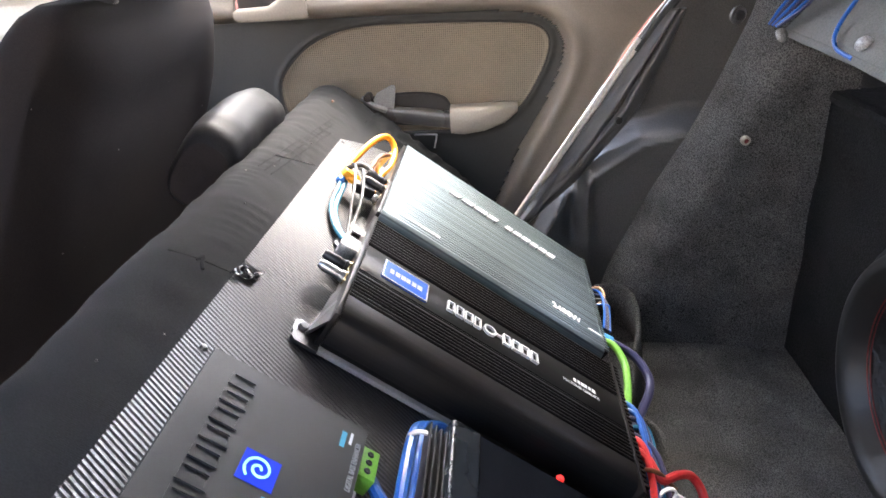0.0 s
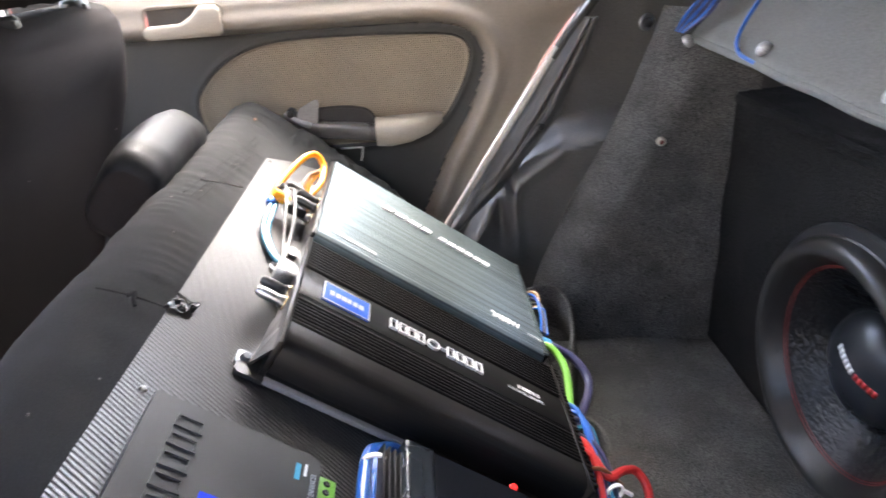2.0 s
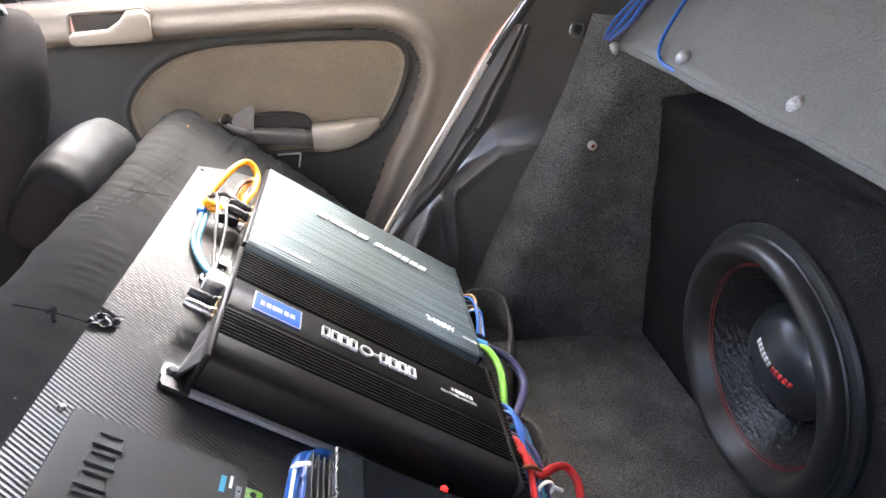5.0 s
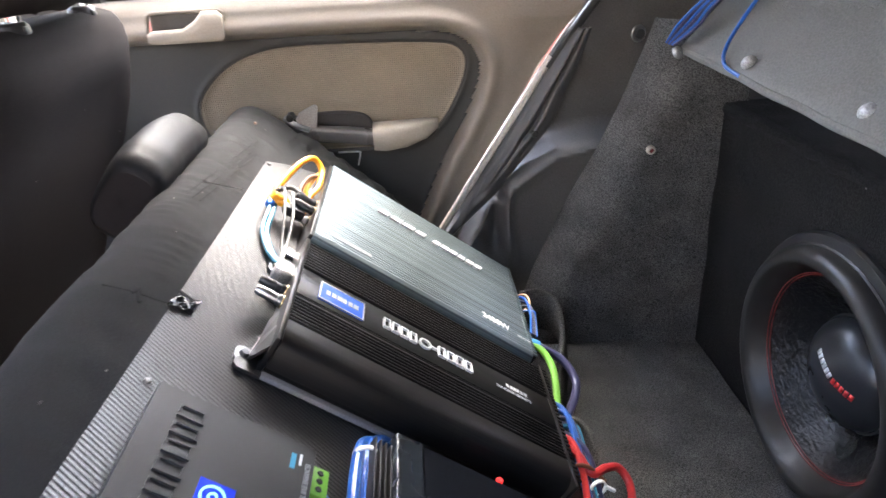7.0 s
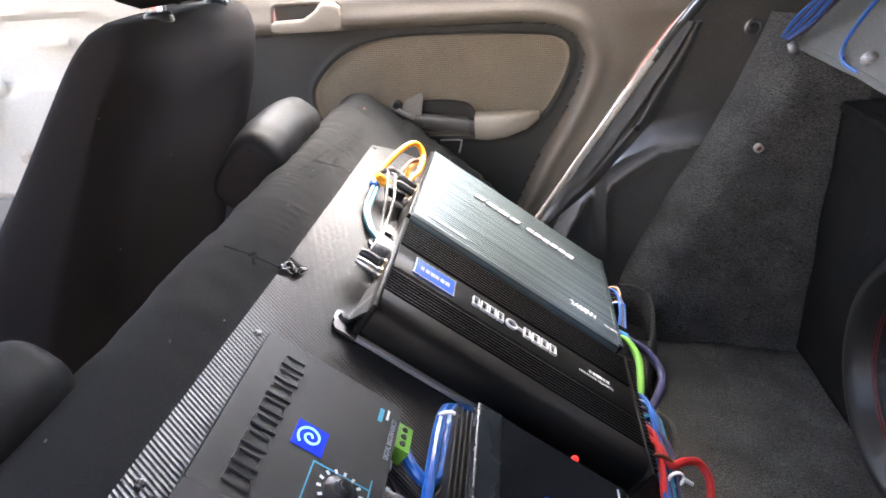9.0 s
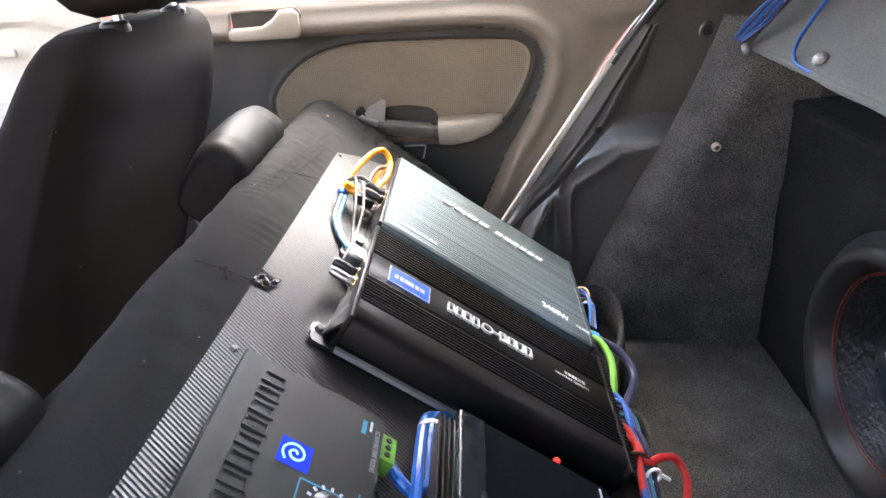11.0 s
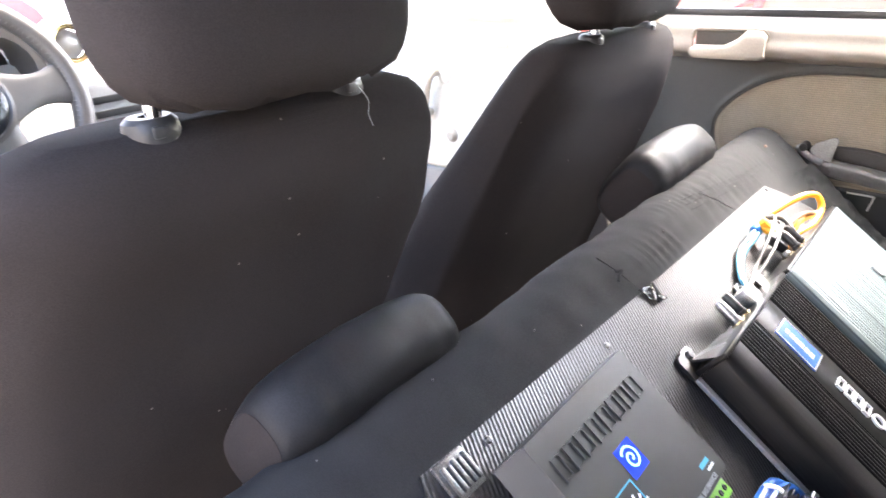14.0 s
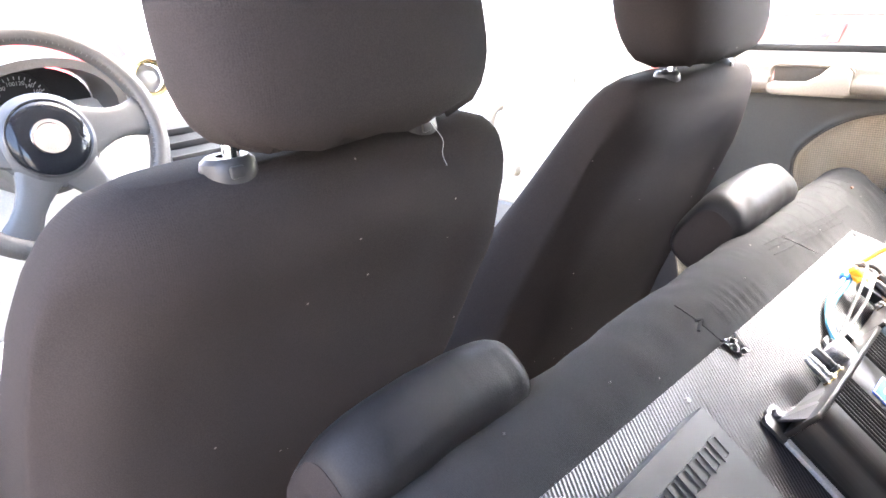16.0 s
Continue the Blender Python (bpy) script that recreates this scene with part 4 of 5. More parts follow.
mark_blocks(alab, SILVER, 0.196, 0.243, 0.056, 0.018, 4, 0.0457, 0.0488, 0.12, stroke=0.17)
mark_blocks(alab, SILVER, 0.270, 0.321, 0.056, 0.018, 4, 0.0457, 0.0488, 0.12, stroke=0.17)
part("mark_ring", lathe([(0.0062, 0.0454), (0.0085, 0.0454), (0.0085, 0.0486), (0.0062, 0.0486), (0.0062, 0.0454)], 24, m=Matrix.Translation((0.2535, 0.056, 0))), SILVER, alab)
part("mark_dash", box(0.262, 0.270, 0.055, 0.057, 0.0457, 0.0488), SILVER, alab, smooth=False)
part("model_name", bars(bmesh.new(), 0.372, 0.404, 0.063, 0.0065, 6, 0.0453, 0.0458), WHITE_PRINT, alab, "white model name as bars", smooth=False)
lettering("power_words", "MAX POWER 1200WATTS", 0.0068, 0.0003, WHITE_PRINT, alab, Matrix.Translation((0.382, 0.0525, 0.0457)), "small white words", 0.66)

# bass processor box
proc = thing("bass_processor", BOARD, "black steel bass processor box with embossed lettering and blue lamp", "audio processor")
BX0, BX1, BY0, BY1, BT = 0.014, 0.151, -0.326, -0.158, 0.0265
part("case", loft([[(x, y, z) for x, y in rounded_rect((BX0 + BX1) / 2, (BY0 + BY1) / 2, BX1 - BX0 - i, BY1 - BY0 - i, 0.0022, 3)] for i, z in ((0.0, 0.0015), (0.0, BT - 0.001), (0.0012, BT))]), BOX_METAL, proc)
part("end_panel", loft([[(x, y, z) for x in (BX0, BX1) for y, z in (((BY0, BT - 0.001), (BY0 - 0.018, 0.003), (BY0, 0.002))[::1])][:3], [(BX1, y, z) for y, z in ((BY0, BT - 0.001), (BY0 - 0.018, 0.003), (BY0, 0.002))]]), BOX_METAL, proc, "sloping dark end panel")
# Same steel as the case, coloured lighter to imitate light caught by the embossing.
EMBOSS = material("lightened_black_steel", (0.022, 0.0225, 0.023), 0.40, 0.0, grain=1500, bump=0.05, vary=0.12, spec=0.30)
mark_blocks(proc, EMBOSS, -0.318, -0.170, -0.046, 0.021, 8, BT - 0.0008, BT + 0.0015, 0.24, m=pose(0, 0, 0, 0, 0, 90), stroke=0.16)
lamp = part("lamp_window", box(0.068, 0.095, -0.257, -0.231, BT - 0.001, BT + 0.0005), BLUE_LED, proc, "glowing blue lamp window")
sp = [(0.0815 + (0.0012 + 0.0009 * a) * math.cos(a * 0.95), -0.244 + (0.0012 + 0.0009 * a) * math.sin(a * 0.95), BT + 0.0008) for a in [0.35 * k for k in range(32)]]
part("swirl", tube(sp, 0.0010, 5, raw=True), WHITE_LED, lamp, "pale spiral in the lamp window")
fr = bmesh.new()
for b in ((0.090, 0.0912, -0.345 + 0.02, -0.262), (0.1385, 0.1397, -0.325, -0.252), (0.0912, 0.1385, -0.263, -0.2618)):
    box(*b, BT - 0.0005, BT + 0.0004, bm=fr)
part("control_frame", fr, BLUE_PRINT, proc, "printed blue frame round the controls", smooth=False)
for kx, ky in ((0.117, -0.277), (0.112, -0.313)):
    m = Matrix.Translation((kx, ky, BT))
    knob = part("knob", lathe([(0.0135, -0.0005), (0.0135, 0.0012), (0.0095, 0.003), (0.0072, 0.0045), (0.0068, 0.0075), (0.0055, 0.0085), (0.0, 0.0085)], 32, m=m), BLACK_PLASTIC, proc)
    part("knob_cap", lathe([(0, 0.0096), (0.0035, 0.0094), (0.0045, 0.0080)], 20, m=m), BLACK_PLASTIC, knob, "dark satin knob cap")
    own = bmesh.new()
    for k in range(11):
        a = radians(-35 + 25 * k)
        r = box(0.0155, 0.0190, -0.0011, 0.0011, BT - 0.0003, BT + 0.0006)
        r.transform(Matrix.Translation((kx, ky, 0)) @ pose(0, 0, 0, 0, 0, math.degrees(a)))
        joined(own, r)
    part("scale_marks", own, WHITE_PRINT, knob, smooth=False)
lettering("caption", "DIGITAL BASS ENHANCER", 0.0066, 0.0002, GREY_PRINT, proc, Matrix.Translation((0.1455, -0.201, BT + 0.0003)) @ pose(0, 0, 0, 0, 0, 90), "small grey words", 0.62)
part("model_mark", bars(bmesh.new(), 0.130, 0.136, -0.180, 0.016, 1, BT - 0.0003, BT + 0.0003), BLUE_PRINT, proc, "blue model name as a bar", smooth=False)
part("model_mark", bars(bmesh.new(), 0.1372, 0.1405, -0.176, 0.012, 1, BT - 0.0003, BT + 0.0003), WHITE_PRINT, proc, "white model name as a bar", smooth=False)
conn = part("green_connector", box(0.151, 0.167, -0.200, -0.170, 0.004, 0.022, 0.001), GREEN, proc, "green screw terminal plug")
for k in range(3):
    part("terminal_screw", lathe([(0, 0.0005), (0.0022, 0.001), (0.003, 0.0)], 12, m=Matrix.Translation((0.159, -0.193 + 0.0085 * k, 0.022))), BLACK_PLASTIC, conn)
part("power_socket", box(0.151, 0.156, -0.222, -0.212, 0.010, 0.018, 0.001), STEEL, proc)
jack(proc, 0.152, -0.245, 0.013, STEEL, pose(0, 0, 0, 0, 90, 0))

# third amplifier, glossy, with side fins
gloss = thing("glossy_amplifier", BOARD, "glossy black amplifier with finned end and red lamp", "amplifier")
part("body", loft([[(x, y, z) for x, y in rounded_rect(0.325, -0.240, 0.166 - i, 0.272 - i, 0.006, 4)] for i, z in ((0, 0.003), (0, 0.034), (0.004, 0.0375))]), GLOSS_BLACK, gloss)
part("edge_bar", loft([[(0.236 + a, y, 0.029 + b) for a, b in superring(0, 0, 0.015, 0.0105, 8.0, 28)] for y in (-0.376, -0.106)]), material("brushed_dark_edge", (0.016, 0.020, 0.024), 0.26, 0.3, grain=500, bump=0.05, vary=0.2), gloss, "scuffed dark metal edge bar")
for k in range(5):
    part("fin", box(0.204 + 0.0048 * k, 0.2062 + 0.0048 * k, -0.376, -0.112 - 0.002 * k, 0.003, 0.030 + 0.001 * k, 0.0006), BLACK_ANOD, gloss)
part("white_line", box(0.3925, 0.3945, -0.150, -0.112, 0.0374, 0.0385), WHITE_PRINT, gloss)
part("blue_lamp", lathe([(0, 0.003), (0.003, 0.0025), (0.004, 0)], 16, m=Matrix.Translation((0.302, -0.182, 0.0375))), BLUE_LED, gloss, "glowing blue lamp")
part("red_lamp", lathe([(0, 0.004), (0.003, 0.0032), (0.0042, 0)], 16, m=Matrix.Translation((0.344, -0.098, 0.033))), RED_LED, gloss, "glowing red lamp")


# ---- cables ----
def cable(name, pts, r, mat, label, m=BOARD, category="cable"):
    return single(name, tube(pts, r, 10, 8), mat, label, category, "", m, "loose cables")


orange = thing("orange_cable", BOARD, "loop of orange cable at the amplifier's end", "cable", "loose cables")
part("loop", tube([(0.030, 0.285, 0.012), (0.034, 0.320, 0.030), (0.044, 0.362, 0.052), (0.058, 0.385, 0.060), (0.076, 0.380, 0.052), (0.082, 0.345, 0.040), (0.076, 0.312, 0.026), (0.084, 0.295, 0.018)], 0.0046, 10), ORANGE, orange)
part("loop", tube([(0.076, 0.375, 0.045), (0.070, 0.345, 0.044), (0.068, 0.318, 0.034), (0.080, 0.300, 0.022)], 0.0040, 10), ORANGE, orange)
part("tail", tube([(0.026, 0.262, 0.018), (0.044, 0.262, 0.024), (0.060, 0.258, 0.026), (0.078, 0.268, 0.022)], 0.0048, 10), ORANGE, orange)
cable("brown_cable", [(0.072, 0.352, 0.050), (0.062, 0.330, 0.048), (0.060, 0.300, 0.036), (0.070, 0.275, 0.022)], 0.0030, BROWN, "thin brown cable in the loop")
cable("braided_cable", [(0.030, 0.292, 0.022), (0.046, 0.296, 0.036), (0.062, 0.286, 0.040), (0.080, 0.284, 0.036)], 0.0034, GREY_CABLE, "grey braided cable by the plugs")
for k, dx in enumerate((0.0, 0.012)):
    cable("grey_signal_cable", [(0.034 + dx, 0.286, 0.034), (0.040 + dx, 0.262, 0.042), (0.052 + dx, 0.215, 0.034), (0.064 + dx * 0.6, 0.170, 0.020), (0.074, 0.128, 0.012)], 0.0022, GREY_CABLE, "thin grey signal cable")
for k, dx in enumerate((0.0, 0.006)):
    cable("teal_signal_cable", [(0.030 + dx, 0.276, 0.020), (0.034 + dx, 0.240, 0.016), (0.038 + dx, 0.196, 0.008), (0.052 + dx, 0.158, 0.007), (0.066 + dx, 0.138, 0.008), (0.078, 0.128, 0.010)], 0.0034, TEAL_CABLE, "clear teal signal cable")
single("cable_plug", lathe([(0, 0), (0.006, 0.001), (0.0065, 0.016), (0.004, 0.020), (0, 0.020)], 18), BLUE_CABLE, "small blue cable plug", "plug", "", BOARD @ Matrix.Translation((0.032, 0.268, 0.018)) @ pose(0, 0, 0, 90, 0, 0))
single("cable_plug", box(-0.012, 0.014, -0.006, 0.006, -0.006, 0.006, 0.003), ORANGE, "orange plug body among the cables", "plug", "", BOARD @ Matrix.Translation((0.040, 0.266, 0.026)) @ pose(0, 0, 0, 0, 12, 20))
single("cable_plug", box(-0.014, 0.016, -0.008, 0.008, -0.007, 0.007, 0.003), BLACK_PLASTIC, "black plug body among the cables", "plug", "", BOARD @ Matrix.Translation((0.062, 0.252, 0.026)) @ pose(0, 0, 0, 0, 0, 20))

cable("blue_power_cable", [(0.168, -0.188, 0.010), (0.178, -0.205, 0.014), (0.192, -0.208, 0.012), (0.204, -0.190, 0.012), (0.204, -0.150, 0.014), (0.208, -0.110, 0.014), (0.222, -0.088, 0.010), (0.248, -0.086, 0.006)], 0.0054, BLUE_CABLE, "thick blue cable beside the glossy amplifier")
cable("blue_power_cable", [(0.196, -0.260, 0.010), (0.193, -0.220, 0.016), (0.192, -0.180, 0.018), (0.194, -0.140, 0.016), (0.200, -0.108, 0.012), (0.214, -0.092, 0.008)], 0.0054, BLUE_CABLE, "thick blue cable beside the glossy amplifier")
cable("black_cable", [(0.158, -0.226, 0.012), (0.172, -0.236, 0.010), (0.192, -0.232, 0.010), (0.206, -0.205, 0.018), (0.206, -0.150, 0.022)], 0.0016, RUBBER, "thin black lead beside the processor")
tie = thing("cable_tie", BOARD @ Matrix.Translation((0.203, -0.125, 0.015)), "white nylon cable tie round the blue cables", "cable tie")
part("band", lathe([(0.0105, -0.002), (0.0125, -0.002), (0.0125, 0.002), (0.0105, 0.002), (0.0105, -0.002)], 28, m=pose(0, 0, 0, 90, 0, 8)), WHITE_PLASTIC, tie)
part("tail", box(0.008, 0.022, -0.003, 0.003, 0.002, 0.006, 0.001), WHITE_PLASTIC, tie)

cable("violet_power_cable", [(0.452, 0.258, 0.022), (0.480, 0.258, 0.026), (0.520, 0.245, 0.032), (0.540, 0.205, 0.028), (0.525, 0.150, 0.012), (0.500, 0.100, -0.002), (0.492, 0.060, -0.02)], 0.0062, NAVY, "dark violet power cable bent round the board end")
single("cable_sleeve", tube([(0.448, 0.259, 0.022), (0.462, 0.259, 0.023), (0.482, 0.258, 0.026)], 0.0088, 14), material("light_blue_sleeve", (0.05, 0.27, 0.62), 0.35, bump=0.0), "light blue heat-shrink sleeve", "cable sleeve", "", BOARD)
for k in range(4):
    cable("thin_blue_cable", [(0.452, 0.112 - 0.02 * k, 0.024), (0.470 + 0.003 * k, 0.090 - 0.01 * k, 0.040), (0.476 + 0.004 * k, 0.050, 0.040), (0.478 + 0.005 * k, 0.000, 0.032), (0.482 + 0.005 * k, -0.070, 0.022)], 0.0034, (BLUE_CABLE, BLUE_CABLE, NAVY, TEAL_CABLE)[k], "blue cable running down the board end")
cable("red_power_cable", [(0.454, 0.030, 0.024), (0.474, 0.012, 0.036), (0.490, -0.012, 0.036), (0.510, 0.000, 0.044), (0.532, 0.010, 0.046), (0.550, -0.002, 0.040), (0.552, -0.030, 0.028), (0.540, -0.055, 0.012)], 0.0052, RED, "red power cable in a loop")
cable("red_power_cable", [(0.454, 0.050, 0.024), (0.470, 0.028, 0.038), (0.478, -0.010, 0.034), (0.482, -0.060, 0.022)], 0.0042, RED, "short red lead running down the board end")
cable("violet_cable", [(0.456, 0.060, 0.026), (0.484, 0.030, 0.040), (0.500, -0.005, 0.034), (0.508, -0.060, 0.020)], 0.0034, NAVY, "thin violet lead at the board's foot")
cable("brown_cable", [(0.458, -0.012, 0.030), (0.480, -0.010, 0.040), (0.510, -0.014, 0.036)], 0.0026, BROWN, "thin brown lead at the board's foot")
knot = thing("cable_tie", BOARD @ Matrix.Translation((0.496, -0.030, 0.034)), "white nylon cable tie round the leads", "cable tie")
part("band", lathe([(0.0085, -0.002), (0.0105, -0.002), (0.0105, 0.002), (0.0085, 0.002), (0.0085, -0.002)], 24, m=pose(0, 0, 0, 80, 0, 10)), WHITE_PLASTIC, knot)
part("tail", box(0.006, 0.020, -0.002, 0.002, 0.004, 0.008, 0.001), WHITE_PLASTIC, knot)
cable("green_cable", [(0.450, 0.236, 0.026), (0.466, 0.222, 0.040), (0.480, 0.190, 0.040), (0.482, 0.150, 0.034), (0.478, 0.105, 0.026)], 0.0052, GREEN, "bright green cable at the board's foot")
for k in range(4):
    cable("thin_blue_cable", [(0.448, 0.385 - 0.018 * k, 0.026), (0.462 + 0.003 * k, 0.355 - 0.01 * k, 0.046), (0.468 + 0.003 * k, 0.315, 0.042), (0.470 + 0.004 * k, 0.280, 0.030)], 0.0020, (BLUE_CABLE, NAVY, GREY_CABLE, BLUE_CABLE)[k], "thin cable at the amplifier's rear")
cable("brown_cable", [(0.448, 0.372, 0.030), (0.462, 0.366, 0.048), (0.470, 0.348, 0.046), (0.462, 0.330, 0.034)], 0.0024, material("copper_tan_cable", (0.55, 0.30, 0.16), 0.4, bump=0.0), "tan speaker cable at the amplifier")

# felt flaps of carpet at the board's foot
def felt_loop(name, pts, w, label):
    path = smooth_path(pts, 10)
    ob = single(name, loft([[p + Vector((0, 0, 0)), p + Vector((0.010, 0.0, -w))] for p in path], caps=False, closed=False), CARPET, label, "carpet flap")
    return thicken(ob, 0.008, 0.0)


felt_loop("carpet_flap", [(0.640, 0.552, 0.500), (0.675, 0.548, 0.505), (0.700, 0.528, 0.500), (0.708, 0.490, 0.488), (0.703, 0.445, 0.475), (0.686, 0.385, 0.455), (0.672, 0.330, 0.440)], 0.09, "curled edge of grey boot carpet beside the board")
felt_loop("carpet_flap", [(0.636, 0.212, 0.470), (0.660, 0.196, 0.482), (0.678, 0.165, 0.484), (0.680, 0.130, 0.476), (0.666, 0.080, 0.465)], 0.10, "curled tongue of grey boot carpet at the board's foot")

# blue wires over the shelf corner
for k in range(6):
    o = 0.007 * k
    cable("shelf_wire", [(0.905, 0.590 - o, 0.955), (0.912 + 0.004 * k, 0.560 - o, 0.990), (0.940, 0.535 - o * 1.5, 1.03), (1.00, 0.50 - o * 2, 1.10), (1.06, 0.48 - o * 2, 1.18)], 0.0024, (BLUE_CABLE, NAVY)[k % 2], "thin blue wire over the shelf", Matrix.Identity(4))
cable("shelf_wire", [(1.02, 0.43, 1.10), (0.965, 0.432, 1.02), (0.935, 0.425, 0.972), (0.922, 0.395, 0.950), (0.925, 0.350, 0.942)], 0.0030, BLUE_CABLE, "thin blue wire over the shelf", Matrix.Identity(4))


# ---- front seats ----
BACK = [(0.30, -0.215, -0.42, 0.245), (0.50, -0.165, -0.40, 0.262), (0.66, -0.110, -0.345, 0.264), (0.76, -0.068, -0.30, 0.260), (0.86, -0.028, -0.235, 0.252), (0.94, 0.004, -0.170, 0.244), (1.00, 0.022, -0.125, 0.234), (1.04, 0.030, -0.095, 0.222), (1.068, 0.031, -0.075, 0.207), (1.085, 0.024, -0.060, 0.188), (1.094, 0.010, -0.046, 0.160)]


def interp(z, col):
    for a, b in zip(BACK, BACK[1:]):
        if a[0] <= z <= b[0]:
            t = (z - a[0]) / (b[0] - a[0])
            return a[col] + (b[col] - a[col]) * t
    return BACK[-1][col]


COLLAR = material("smoky_collar_plastic", (0.022, 0.022, 0.023), 0.42, bump=0.0, vary=0.06, spec=0.25)


def front_seat(yc, label, seed, shift, half, drop, deep, lift, tuck=0.0):
    t = thing("front_seat", Matrix.Translation((0, 0, -drop)), label, "car seat", "front seats")
    zs = [0.30 + 0.76 * k / 34 for k in range(34)] + [1.045 + 0.049 * math.sin(math.pi / 2 * k / 8) for k in range(9)]
    zs = sorted(set(round(z, 4) for z in zs))
    rings = []
    for z in zs:
        xr, xf, hw = interp(z, 1), interp(z, 2), interp(z, 3)
        ring = []
        for a, b in superring(0, 0, 1, 1, 4.0, 72):
            x = (xr + xf) / 2 + a * (xr - xf) / 2
            y = yc + b * hw * (1 - tuck * sstep(1.0, 0.62, z) * (b > 0))
            rear = sstep(0.2, 0.9, a)
            x -= 0.034 * rear * max(0.0, (-b - 0.52) / 0.48) ** 1.7 * sstep(1.08, 0.98, z)
            x -= 0.016 * rear * (1 - sstep(0.55, 0.90, abs(b))) * (1 - sstep(0.95, 1.03, z))
            x += rear * (wob((y, z, 0), 7, 0.006, seed) + wob((y * 0.5 + z, z * 2, 0), 20, 0.0022, seed) + wob((y, z, 0), 55, 0.0007, seed))
            x += 0.05 * (1 - rear) * (1 - abs(b)) * (1 - sstep(0.98, 1.06, z)) * sstep(0.2, 0.9, -a)
            ring.append((x, y + wob((y, z, 1), 8, 0.004, seed), z + wob((y, 0, x), 9, 0.005, seed) * sstep(1.0, 1.08, z)))
        rings.append(ring)
    part("backrest", loft(rings), CLOTH2, t)
    hr = []
    for k in range(21):
        s = -1 + 2 * k / 20
        e = max(0.02, 1 - abs(s) ** 3.4) ** 0.42
        zc = 1.215 + lift + 0.118 * s
        lean = -0.02 * s
        hr.append([(0.070 - deep + lean + a * (0.35 + 0.65 * e) * deep, yc + shift + b * (0.55 + 0.45 * e) * (half - 0.008 * s), zc + wob((b * 2, a, s), 2.0, 0.004, seed) + 0.007 * noise.noise(Vector((b * 11, a * 4, seed))) * sstep(0.45, 0.9, -s)) for a, b in superring(0, 0, 1, 1, 3.0, 48)])
    part("headrest", loft(hr), CLOTH2, t, "cloth covered headrest with gathered lower edge")
    for s in (-0.0925, 0.0925):
        part("post", tube([(0.008, yc + s, 1.06), (0.010, yc + s, 1.11), (0.010, yc + s, 1.16)], 0.0062, 12), CHROME, t)
        part("post_collar", lathe([(0.007, 0.013), (0.014, 0.013), (0.0175, 0.009), (0.019, 0.0), (0.019, -0.010)], 32, m=Matrix.Translation((0.003, yc + s, 1.0905)) @ Matrix.Diagonal((0.95, 1.12, 0.85, 1))), COLLAR, t, "dark grey plastic headrest collar")
        part("collar_button", box(0.016, 0.0222, yc + s - 0.008, yc + s + 0.003, 1.088, 1.097, 0.002), COLLAR, t)
    cush = []
    for k in range(15):
        s = k / 14
        x = -0.26 - 0.50 * s
        hz = 0.085 * (0.55 + 0.45 * math.sin(math.pi * min(1, 0.15 + s * 0.85)) ** 0.5)
        cush.append([(x, yc + b * 0.245, 0.45 + 0.05 * s + a * hz) for a, b in superring(0, 0, 1, 1, 3.2, 36)])
    part("cushion", loft(cush), CLOTH2, t)
    part("base", box(-0.70, -0.26, yc - 0.19, yc + 0.19, 0.25, 0.38, 0.02), BLACK_PLASTIC, t)
    return t


driver = front_seat(-0.342, "charcoal cloth covered driver's seat", 1.0, 0.008, 0.134, 0.004, 0.062, 0.008, 0.20)
passenger = front_seat(0.3305, "charcoal cloth covered passenger seat with a snag", 7.0, -0.018, 0.150, 0.020, 0.076, 0.016)
part("loose_thread", tube([(0.026, -0.252, 1.096), (0.034, -0.247, 1.082), (0.036, -0.250, 1.070), (0.034, -0.243, 1.058)], 0.0003, 5), GREY_PRINT, driver, "pale loose thread")
part("snag", tube([(-0.166, 0.110, 0.872), (-0.162, 0.118, 0.868), (-0.158, 0.128, 0.872), (-0.150, 0.150, 0.866)], 0.0016, 6), RUBBER, passenger, "small pulled thread")
belt = thing("belt_buckle", Matrix.Translation((-0.105, 0.556, 0.735)), "pale seat belt tongue hanging on its belt", "seat belt")
part("tongue", box(-0.010, 0.010, -0.022, 0.022, -0.008, 0.010, 0.003), WHITE_PLASTIC, belt)
part("strap", loft([[(0.0 + 0.02 * k, -0.020 + 0.01 * k, -0.12 * k), (0.0 + 0.02 * k, 0.024 + 0.01 * k, -0.12 * k), (0.003 + 0.02 * k, 0.024 + 0.01 * k, -0.12 * k), (0.003 + 0.02 * k, -0.020 + 0.01 * k, -0.12 * k)] for k in range(4)]), woven(material("grey_belt_webbing", (0.22, 0.20, 0.17), 0.8, bump=0.1), 0.003, 0.6, dark=0.3), belt)

# ---- front right door ----
front_door = thing("front_door", None, "cream front door card in strong daylight", "car door")


def fd_y(x, z):
    arch = ring_depth((x, z))
    return 0.722 - 0.018 * sstep(0.0, 0.02, arch) - 0.02 * sstep(0.60, 0.56, z)


ARCH = ring_of([(-1.05, 0.93), (-0.95, 1.00), (-0.75, 1.02), (-0.50, 1.035), (-0.36, 1.02), (-0.30, 0.97), (-0.33, 0.90), (-0.50, 0.915), (-0.80, 0.905)])


def ring_depth(p):
    return poly_dist(p, ARCH)


def fd_pt(u, v):
    x, z = -1.15 + 0.89 * u, 0.34 + (1.10 - 0.34) * v
    return (x, fd_y(x, z), z)


